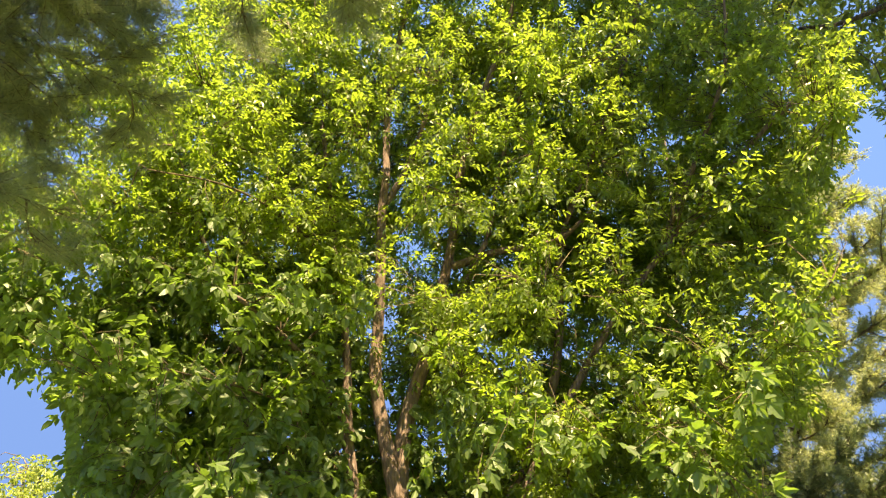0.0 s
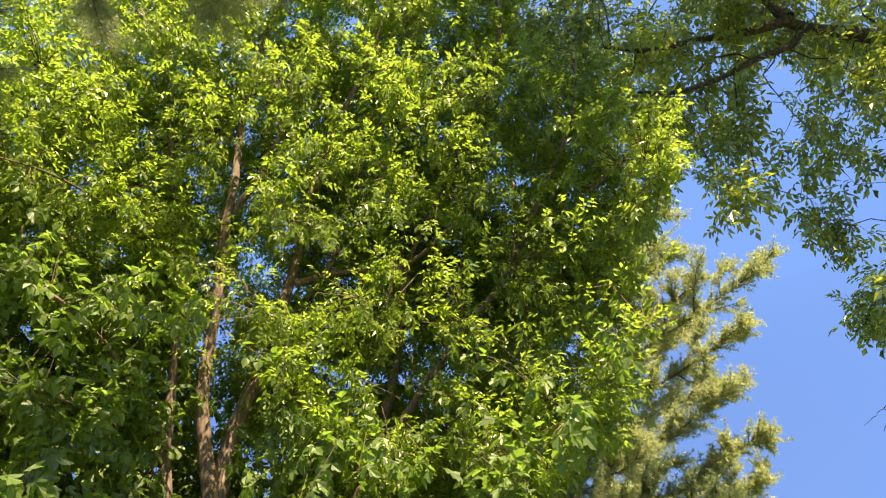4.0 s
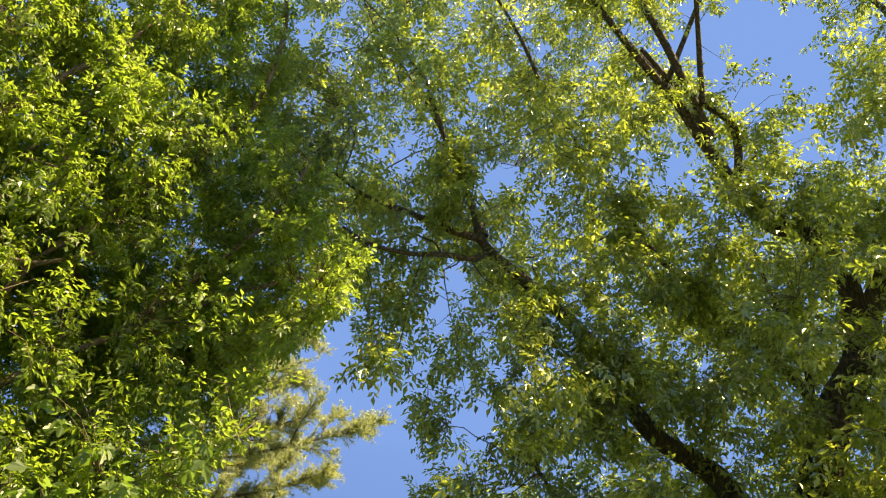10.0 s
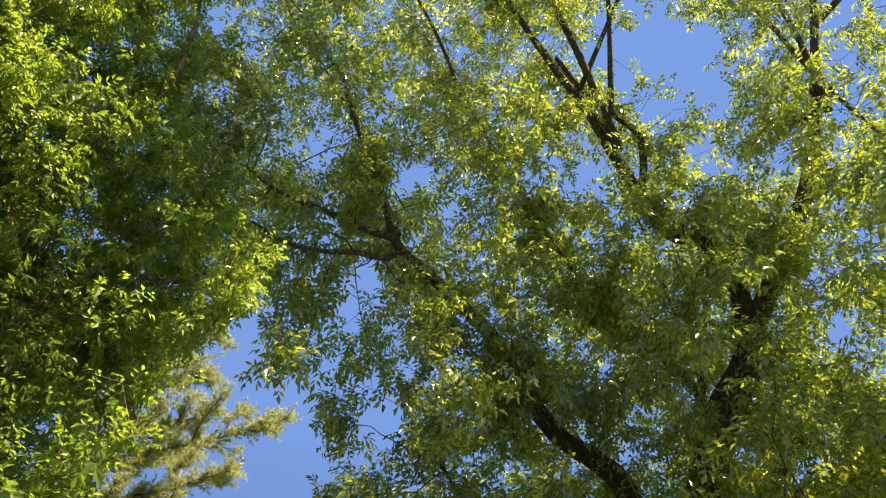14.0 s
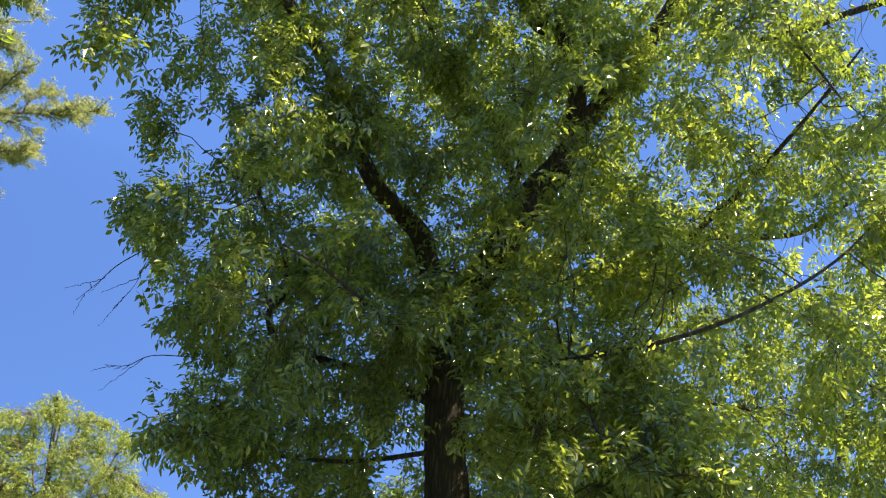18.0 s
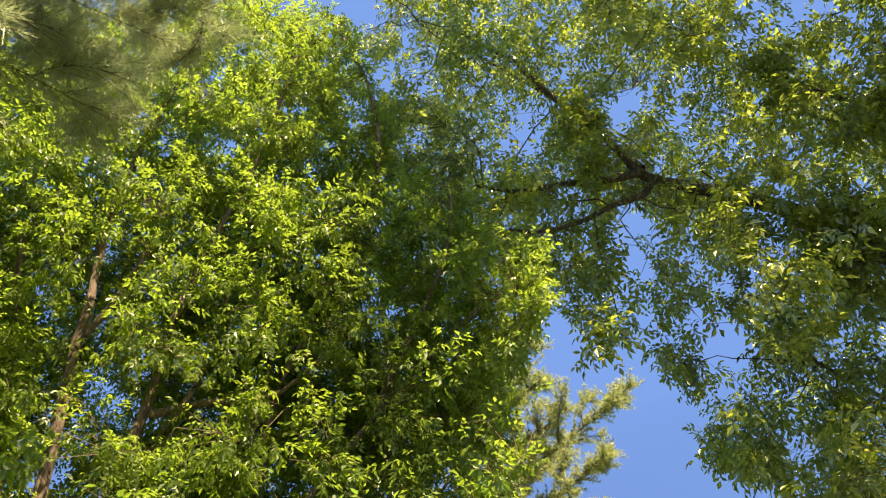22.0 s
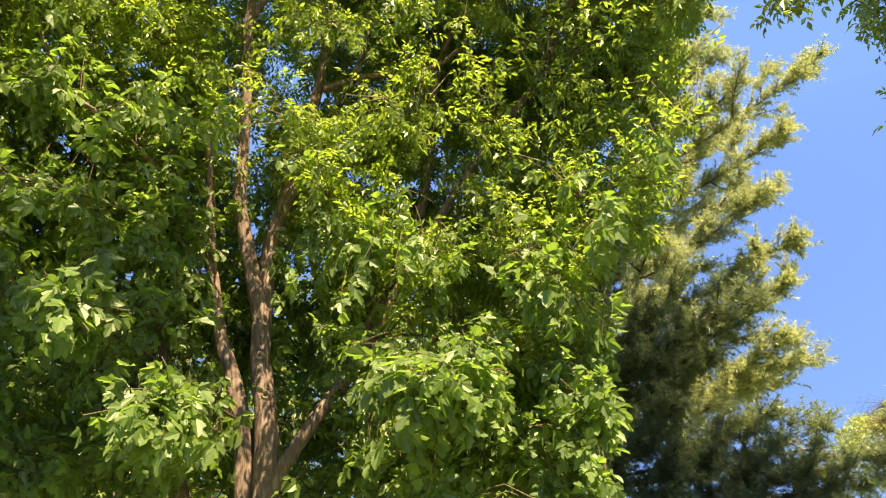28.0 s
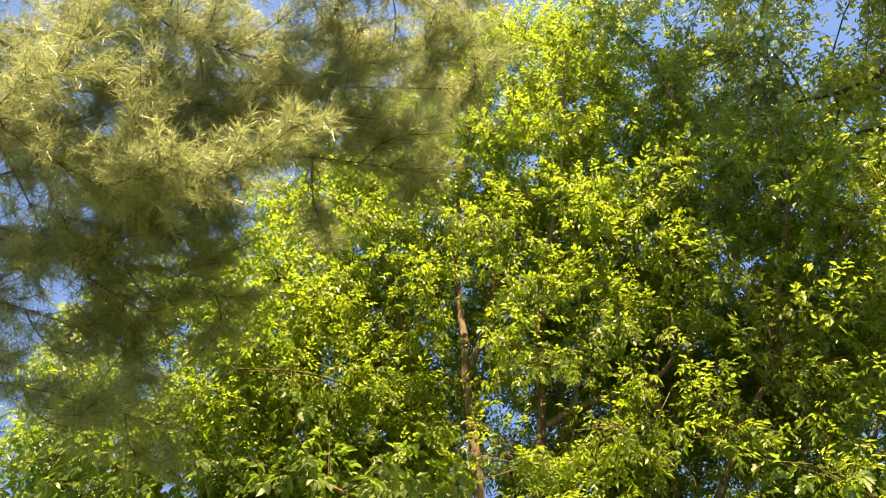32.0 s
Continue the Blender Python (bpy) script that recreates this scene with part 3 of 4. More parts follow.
ELDER_HOLES = [(31, 18, 3.4, 0.97, 20), (29, 27.5, 1.4, 0.8, 20), (33.5, 29, 1.4, 0.8, 20), (3, 33.2, 1.0, 0.85, 20), (-5.9, 32.1, 1.0, 0.85, 20), (5.4, 35.5, 1.7, 0.85, 6.5), (5.1, 38.5, 1.7, 0.85, 6.4), (5.0, 41.5, 2.0, 0.92, 6.3), (-0.4, 30, 1.7, 0.82, 6.5), (-1.5, 34, 1.7, 0.82, 6.4), (-2.4, 37.5, 1.8, 0.85, 6.3), (-9.3, 22.5, 1.8, 0.9, 6.4), (7.3, 20, 2.0, 0.9, 6.6), (7.9, 24, 2.0, 0.9, 6.6), (2.9, -1.6, 7, 0.95, 6.6), (2.2, 4.3, 4.5, 0.96, 6.6), (2.7, 10.2, 4.2, 0.95, 6.6), (5.6, 10.2, 3.2, 0.85, 6.6), (2.7, 16.2, 3.4, 0.93, 6.6), (6.8, 17.2, 2.4, 0.88, 6.6), (-1.2, 6.2, 3.2, 0.92, 6.4), (3.8, 21.1, 3.2, 0.9, 6.5), (4.7, 25.1, 2.4, 0.8, 6.4),
               (2.8, 32.1, 1.3, 0.85, 9), (-5.2, 31.1, 1, 0.75, 9), (8.9, 21.2, 1.2, 0.8, 9), (-0.9, 31.1, 2.4, 0.8, 6.3), (5.1, 36.1, 2.2, 0.7, 6.3), (4.8, 41, 2.2, 0.7, 6.1), (-11.1, 31.6, 1.6, 0.7, 6.2), (-0.2, 31.1, 1.2, 0.7, 9), (39.6, 33.4, 9, 0.5, 9), (37.6, 36.3, 3, 0.9, 9), (14.1, 4.4, 11, 0.3, 9), (-9.6, 6.4, 11, 0.3, 9), (3, 14.3, 9, 0.3, 9)]
# open places below, where the wood and the water show
LOW_GAPS = [(-3.5, -2.2, 2.8, 0.93, 20), (-8.5, -2.6, 2.6, 0.93, 20), (-13.5, -3.2, 2.2, 0.9, 20), (9.5, -0.6, 2.4, 0.93, 20), (13.5, -0.5, 2.6, 0.9, 20), (17.5, -1.5, 2.6, 0.8, 20), (0.4, 6.2, 1.0, 0.92, 20), (-2.5, 3.6, 0.9, 0.85, 20), (6.8, 1.8, 0.9, 0.8, 20)]
tips = crown_places(rng, ELDER_CROWN, 8400, 0.7, -0.22, ELDER_HOLES + LOW_GAPS, 2.0, 1.9)
back = crown_places(rng, [(0, 22, -20, 7.4, 8.8), (18, 26, -22, 7.4, 9.2), (32, 28, -22, 7.3, 9.0), (40, 24, -20, 7.0, 8.4), (47, 18, -14, 6.6, 7.6)], 2600, 0.7, -0.3, ELDER_HOLES[:5] + LOW_GAPS)
side = crown_places(rng, [(26, -4, -26, 6.2, 8.0), (34, -3, -33, 6.0, 8.0), (40, -2, -37, 5.8, 7.8), (46, 2, -29, 5.5, 7.4), (52, 3, -22, 5.2, 6.8), (58, 4, -20, 5.0, 6.2), (61, 5, -12, 4.8, 5.6)], 1500, 0.6, -0.25, ((0, 31, 1.2, 0.7, 9), (-5, 31, 1.0, 0.75, 9), (-11, 31.5, 1.6, 0.7, 6.2)))
west = crown_places(rng, [(20, 36, 8, 5.8, 8.2), (32, 42, 8, 5.6, 8.2), (40, 42, 7, 5.5, 8.0), (48, 38, 5, 5.2, 7.4), (54, 32, 4, 5.0, 6.8), (58, 20, 4, 4.8, 6.2)], 1400, 0.6, -0.2, ELDER_HOLES[:3])
outer = [crown_places(rng, [(e - d, y + w, y - w, h - 0.3, h + 0.3), (e + d, y + w, y - w, h - 0.3, h + 0.3)], n, 0.5, -1.0) for y, e, w, d, h, n in ((-9.5, 7.5, 3.5, 3, 4.4, 55), (10.5, 6.5, 2.5, 2, 4.3, 30), (17, 13.5, 2.2, 1.8, 4.4, 25))]
tips = np.vstack([tips, back, side, west] + outer)
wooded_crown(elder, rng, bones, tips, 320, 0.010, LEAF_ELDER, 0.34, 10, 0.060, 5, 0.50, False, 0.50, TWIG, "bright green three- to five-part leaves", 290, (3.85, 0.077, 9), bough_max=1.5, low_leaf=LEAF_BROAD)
for y, e in ((3.75, 10.9), (3.25, 8.0)):
    # pruning scars on the main stem
    c = at(y, e, EH)
    to_eye = (EYE - c).normalized()
    a = np.linspace(0, 2 * math.pi, 19)
    u = to_eye.cross(Vector((0, 0, 1))).normalized()
    w = u.cross(to_eye)
    ringline = np.array([list(c + to_eye * 0.098 + (u * math.cos(t) + w * math.sin(t)) * 0.026) for t in a])
    v, q = tubes(ringline[None], np.full((1, 19), 0.011), 8)
    part("pruning_scar", mesh_of("pruning_scar", v, q, CUT, True), elder_trunk, "pale healed pruning scar")

# ---------------------------------------------------------------- large ash
rng = np.random.default_rng(23)
AH = 10.0
ash = tree_base("ash_tree", *at(-73, 0, AH).xy, "tall broad-crowned ash tree with dark furrowed trunk and open green crown")
ASH_LIMBS = [
    ("trunk", [(-74.8, -8.9, AH), (-74.5, 0, AH), (-74.2, 4.3, AH), (-73.7, 8.4, AH), (-73.3, 12.6, AH), (-73, 17, AH), (-74.4, 20, 9.95), (-76.9, 23.5, 9.9), (-79.5, 27.9, 9.8), (-82, 30.4, 9.7), (-83.4, 33, 9.6)], 0.31, 0.22),
    ("limb", [(-73, 15, AH), (-72.3, 19, 9.95), (-71.3, 21.4, 9.8), (-70.2, 24.2, 9.6), (-68.1, 26, 9.4), (-65.8, 27.7, 9.1), (-63.4, 31, 8.7), (-61, 35, 8.3), (-58.6, 37.2, 8.0), (-54.9, 40, 7.6), (-52.4, 41.5, 7.3), (-50.6, 43.1, 7.0), (-49.6, 45.5, 6.8), (-47, 49, 6.4), (-43, 54, 6.0)], 0.20, 0.03),
    ("limb", [(-51.4, 42, 7.15), (-50, 41.4, 7.0), (-46.7, 41.6, 6.8), (-43.3, 41.4, 6.6), (-39.2, 41.7, 6.4), (-36, 42.6, 6.2)], 0.05, 0.018),
    ("limb", [(-50.7, 43, 7.0), (-47.6, 43.5, 6.8), (-42.5, 44.6, 6.5), (-38.1, 45.2, 6.3), (-34, 46.5, 6.1)], 0.06, 0.02),
    ("limb", [(-82.7, 32, 9.65), (-83.3, 34.6, 9.5), (-83, 38.3, 9.2), (-81.2, 40.2, 8.9), (-79, 41.4, 8.6), (-77, 44.6, 8.3), (-76.3, 46.4, 8.0), (-75.1, 48.6, 7.7), (-73.8, 51.3, 7.3), (-71.7, 54, 6.9), (-69, 57, 6.4), (-64, 62, 5.8)], 0.17, 0.04),
    ("limb", [(-77.2, 44.5, 8.3), (-78.2, 46.4, 8.1), (-78.6, 48.8, 7.8), (-76.9, 50.6, 7.5), (-74.1, 52.7, 7.1), (-71, 56, 6.8)], 0.075, 0.035),
    ("limb", [(-83.2, 32.5, 9.62), (-84.3, 33.8, 9.55), (-86.5, 35.9, 9.5), (-89.4, 38.6, 9.4), (-93.2, 42.7, 9.2), (-95.1, 45.5, 9.0), (-97.2, 48.2, 8.8), (-101, 53, 8.5)], 0.19, 0.06),
    ("limb", [(-77.6, 25, 9.9), (-77.9, 28.9, 9.6), (-76.1, 31.8, 9.3), (-73.6, 34.8, 9.0), (-70.8, 37.8, 8.6), (-67.9, 41.6, 8.1), (-65.1, 45.8, 7.6), (-61, 51, 7.0), (-58, 55, 6.6)], 0.075, 0.02),
    ("limb", [(-78, 28, 9.65), (-78.3, 31.5, 9.4), (-77.5, 35.5, 9.2), (-77, 40.1, 8.9), (-76, 44, 8.5)], 0.05, 0.015),
    ("limb", [(-75, 19, AH), (-80, 20.5, 10.2), (-85, 22.1, 10.3), (-88, 23, 10.3), (-90.4, 23.4, 10.4), (-92.2, 24.4, 10.4), (-95, 24.6, 10.6), (-100.7, 24.4, 10.8), (-106, 27, 11)], 0.11, 0.03),
    ("limb", [(-73.7, 11.1, AH), (-66.6, 13.3, 9.8), (-60.6, 14.3, 9.6), (-58.7, 16.7, 9.5), (-59.5, 20.2, 9.3), (-56.3, 25.3, 9.0)], 0.08, 0.02),
    ("limb", [(-92.5, 41.8, 9.3), (-94.6, 39.7, 9.2), (-98.6, 38.2, 9.2), (-104.7, 38.2, 9.2)], 0.07, 0.02),
    ("limb", [(-58.9, 17.2, 9.5), (-61.5, 20.2, 9.4), (-64.5, 22.2, 9.3)], 0.035, 0.015),
    ("limb", [(-96.5, 45.3, 9.0), (-97.4, 52.3, 8.2), (-95.3, 58.3, 7.2), (-92.2, 63.3, 6.2)], 0.06, 0.02),
    ("limb", [(-73.2, 53.3, 7.0), (-79.2, 57.8, 6.6), (-85.2, 61.3, 6.1), (-90.2, 64.3, 5.6)], 0.045, 0.015),
    ("limb", [(-58, 54.3, 6.7), (-55, 58.3, 6.2), (-49.9, 62.3, 5.6), (-44.7, 65.2, 5.0)], 0.035, 0.012),
    ("limb", [(-43, 54.3, 6.0), (-39.5, 56.5, 5.8), (-36, 58.5, 5.6)], 0.03, 0.008),
    ("limb", [(-73.7, 8.1, 9.9), (-66.7, 6.6, 9.6), (-59.7, 6.5, 9.2), (-52.5, 7.5, 9.0)], 0.04, 0.012),
    ("limb", [(-74.2, 9.1, 10.1), (-79.7, 7.1, 10.4), (-86.7, 7.2, 10.6), (-93.7, 7.2, 10.8)], 0.04, 0.012),
    ("limb", [(-92.6, 24.4, 10.7), (-97.6, 20.2, 11), (-102.7, 16.2, 11.3)], 0.04, 0.015),
    ("limb", [(-76.3, 48.3, 7.6), (-71, 55.3, 7.7), (-62.9, 61.3, 7.6), (-51.7, 65.2, 7.2)], 0.06, 0.018),
    ("limb", [(-97.5, 46.3, 9.0), (-94.3, 55.3, 8.8), (-88.1, 62.3, 8.0), (-77.9, 67.3, 7.0)], 0.06, 0.018),
    ("limb", [(-51.1, 43.2, 7.0), (-46, 50.3, 7.4), (-40, 55, 7.2), (-34, 58, 6.8)], 0.045, 0.010),
    ("limb", [(-75.6, 17.2, 10.0), (-81.7, 15.2, 10.3), (-88.7, 13.2, 10.8), (-95.7, 12.2, 11)], 0.05, 0.015),
    ("limb", [(-74, 14, AH), (-78, 14.5, 8.6), (-84, 15.5, 7.2), (-91, 17, 6.6), (-97, 19, 6.5), (-103, 22, 6.9), (-108, 26, 7.6)], 0.04, 0.009),
    ("limb", [(-92.2, 24.4, 10.4), (-97, 28, 9.2), (-102, 32, 8.4), (-107, 36, 8.0)], 0.05, 0.012),
    ("limb", [(-97, 48.2, 8.8), (-99, 43, 8.0), (-102, 38, 7.4), (-105, 33, 7.1)], 0.04, 0.010),
    ("limb", [(-73, 14, AH), (-70.5, 16, 8.4), (-67, 18, 7.2), (-63, 20.5, 6.6), (-59, 22, 6.4)], 0.04, 0.010),
    ("limb", [(-84, 15.5, 7.2), (-85, 11, 6.6), (-87, 7.5, 6.3)], 0.022, 0.008),
    # limb that runs on out of view to carry the added overhead shoots
    ("limb", [(-76.3, 48.3, 7.6), (-73, 58, 6.3), (-67, 65, 5.3), (-58, 70, 4.3), (-48, 74, 3.4), (-34, 77, 2.7)], 0.07, 0.014),
    # two limbs led out of view to hold the added shading flank
    ("limb", [(-100, 51, 8.6), (-107, 52, 8.7), (-114, 50.5, 8.9), (-122, 47, 9.2)], 0.06, 0.015),
    ("limb", [(-103, 38.2, 9.2), (-109, 38.5, 9.6), (-115, 37.5, 9.8), (-123, 35, 10)], 0.06, 0.015),
    ("limb", [(-76.3, 51, 7.2), (-80, 60, 6.0), (-83, 66, 5.1)], 0.05, 0.015),
]
bones = []
for i, (nm, pts, r0, r1) in enumerate(ASH_LIMBS):
    me, line = limb_mesh(nm, [at(*p) for p in pts], r0, r1, BARK_ASH, 18 if i == 0 else 11, 7, 0.45 if i == 0 else 0.0, 0.09, 40 + i * 2.3)
    part(nm, me, ash)
    bones.append(line[(16 if i == 0 else 3):])
bones = np.vstack(bones)
ASH_CROWN = [
    (2, -60, -111, 8.6, 13), (3.5, -56.5, -111, 8.2, 13), (5.2, -54, -111, 7.8, 13), (6.7, -50, -111, 7.5, 13), (9.3, -51, -111, 7.1, 13), (12.2, -53.5, -111, 6.9, 13), (14.4, -51.2, -111, 6.8, 12.5), (17.2, -49.2, -111, 6.7, 12.5),
    (19, -48.7, -111, 6.7, 12), (20.1, -47.8, -111, 6.7, 12), (22.2, -45.7, -111, 6.7, 12), (24.3, -46.2, -111, 6.7, 12), (26, -47.2, -111, 6.7, 12), (28, -45.2, -110, 6.7, 11.5), (30.7, -44.4, -110, 6.7, 11.5), (32, -41.8, -109, 6.6, 11.5),
    (35.3, -39.3, -108, 6.5, 11.5), (40.3, -35.3, -106, 6.3, 11), (45.3, -26.5, -105, 6.0, 10.4), (51.3, -24, -104, 5.6, 10), (56.3, -22.5, -104, 5.3, 9.6), (60.3, -24, -104, 5.0, 9), (65, -30, -104, 4.8, 8.4), (67, -34, -104, 4.8, 8)]
ASH_HOLES = [(-83, 52.3, 3.2, 0.9, 20), (-78, 55.3, 2.4, 0.8, 20), (-73, 47.3, 1.5, 0.85, 20), (-46, 36.3, 2.0, 0.88, 20), (-49, 39.8, 1.8, 0.85, 20), (-41, 49.2, 2.0, 0.7, 20), (-51, 48.2, 1.8, 0.7, 20),
             (-58, 43.3, 2.0, 0.6, 20), (-51, 27.9, 2.6, 0.94, 20), (-97, 12.3, 3.0, 0.6, 20), (-73.8, 6, 3.6, 0.95, 10), (-73.4, 12, 2.6, 0.85, 10), (-73, 16, 1.8, 0.7, 10),
             (-69.2, 25, 2.0, 0.75, 9.5), (-81.5, 30.5, 2.0, 0.75, 9.7), (-83.2, 35, 2.0, 0.75, 9.4), (-55, 40, 1.8, 0.6, 7.6), (-50.6, 42.5, 2.0, 0.7, 7.0), (-45, 41.5, 1.4, 0.6, 6.7),
             (-75.2, 49, 2.0, 0.65, 7.7), (-77.6, 46.5, 1.5, 0.65, 8.0), (-90, 39.5, 1.8, 0.5, 9.4), (-104, 48, 6, 0.3, 20), (-105, 34, 15, 0.35, 20), (-105, 12, 12, 0.4, 20), (-98, 58, 8, 0.5, 20), (-94, 20, 2.2, 0.8, 20), (-100, 8, 2.5, 0.85, 20)]
tips = crown_places(rng, ASH_CROWN, 7800, 0.74, 0.13, ASH_HOLES + [(-42, 33, 9, 0.2, 20)], 1.2)
inner = crown_places(rng, [(6, -58, -104, 9.6, 12), (14, -55, -106, 9.4, 12.5), (24, -56, -107, 9, 12.5), (32, -57, -107, 8.6, 12), (38, -60, -104, 8.2, 11), (43, -64, -92, 8, 10)], 750, 0.9, -0.1, [h for h in ASH_HOLES if h[4] > 15])
# extra layer above the visible leaves, added to throw shade on them
top = crown_places(rng, [(50, -28, -112, 8, 11), (56, -26, -112, 7.4, 10.4), (62, -26, -112, 6.8, 9.6), (69, -28, -110, 6.2, 8.4)], 500, 0.65, 0.0, [h for h in ASH_HOLES if h[1] > 44], 2.2)
front = crown_places(rng, [(1, -78, -94, 5.9, 7.4), (6, -78, -96, 5.9, 7.4), (12, -78, -96, 6.0, 7.4), (17, -79, -94, 6.3, 7.4)], 230, 0.5, 0.12, [h for h in ASH_HOLES if h[1] < 30])
cover = [crown_places(rng, [(e - d, y + w, y - w, h - 0.3, h + 0.3), (e + d, y + w, y - w, h - 0.3, h + 0.3)], n, 0.5, -1.0) for y, e, w, d, h, n in (
    (-62.5, 32.5, 2.5, 3, 8.0, 60), (-78.6, 43, 1.8, 1.5, 8.0, 30), (-72, 19.5, 1.6, 1.6, 9.3, 30), (-88.5, 38, 2.2, 2, 8.9, 40), (-47, 48, 2, 2.6, 6.3, 40), (-66, 44, 2.2, 2.6, 7.4, 45), (-71, 38, 2, 2, 8.3, 40), (-57.2, 38.6, 1.4, 1, 7.6, 22))]
# shoots past the visible right side, added to dapple the crown with shade
unseen_flank = crown_places(rng, [(27, -109, -124, 8.6, 11.5), (36, -108, -126, 8.4, 11.2), (46, -106, -126, 8, 10.6), (56, -105, -122, 7.4, 9.8), (63, -103, -116, 6.8, 9)], 330, 0.8, 0.2)
# unseen overhead shoots, added to cast shade on the box elder's upper right
unseen_roof = crown_places(rng, [(66, -50, -86, 4.2, 5.8), (70, -42, -88, 3.6, 5.0), (75, -36, -90, 2.8, 4.0)], 520, 0.6, -0.05)
tips = np.vstack([tips, inner, top, front, unseen_flank, unseen_roof] + cover + [np.array([list(at(*p)) for p in ((-39.2, 31.4, 6.3), (-39.8, 32.2, 6.3), (-40.8, 33, 6.35), (-41.6, 31.6, 6.4), (-43, 33, 6.5), (-40, 34.5, 6.3), (-42, 34.5, 6.4))])])
wooded_crown(ash, rng, bones, tips, 300, 0.016, LEAF_ASH, 0.32, 8, 0.100, 5, 0.45, False, 0.6, BARK_ASH, "narrow dull green ash leaflets with pale gloss", 280, clear=((-83, 52, 4.2), (-78, 55, 3)))


# bare dead twigs that hang out of the ash's edge
for pts in ([(-50, 21, 8.6), (-49, 19, 8.5), (-48.6, 17, 8.5), (-47.6, 15, 8.5)], [(-48.5, 19.5, 8.6), (-47, 18, 8.5), (-46, 16.4, 8.5), (-45, 15, 8.5)], [(-54, 12.6, 8.8), (-51, 12.2, 8.7), (-49.5, 11.2, 8.7), (-48, 11, 8.7)]):
    main = smooth_line([at(*p) for p in pts], 4)
    lines, rads = [main], [np.linspace(0.007, 0.0025, len(main))]
    for k in (5, 7, 9, 10):
        d = unit(main[k + 1] - main[k]) + rng.normal(0, 0.55, 3)
        lines.append(main[k] + np.linspace(0, 1, len(main))[:, None] * d * rng.uniform(0.15, 0.32) + rng.normal(0, 0.006, (len(main), 3)))
        rads.append(np.linspace(0.005, 0.002, len(main)))
    lines[1:] = [np.vstack([main[k][None], l[1:]]) for k, l in zip((5, 7, 9, 10), lines[1:])]
    v, q = tubes(np.array(lines), np.array(rads), 4)
    part("bare_twig", mesh_of("bare_twig", v, q, TWIG, True), ash, "leafless dead twig")


# ---------------------------------------------------------------- pines
def needle_tufts(rng, place, way, count, length, width, lean_max=95):
    """Tufts of long needles that fan forward round the shoot."""
    n = len(place)
    t = np.repeat(np.arange(n), count)
    away = rng.normal(0, 1, (n * count, 3))
    away = unit(away - (away * way[t]).sum(-1, keepdims=True) * way[t])
    lean = np.radians(rng.uniform(15, lean_max, n * count))[:, None]
    d = unit(way[t] * np.cos(lean) + away * np.sin(lean) + np.array([0, 0, -0.10]))
    L = (length * rng.uniform(0.65, 1.1, n * count))[:, None]
    b = place[t] - way[t] * (length * 0.5 * rng.random((n * count, 1)))
    s = unit(np.cross(d, rng.normal(0, 1, (n * count, 3)))) * width * 0.5
    v = np.stack([b - s, b + s, b + d * L + np.array([0, 0, -0.06]) * L], 1).reshape(-1, 3)
    return v, np.arange(len(v)).reshape(-1, 3)


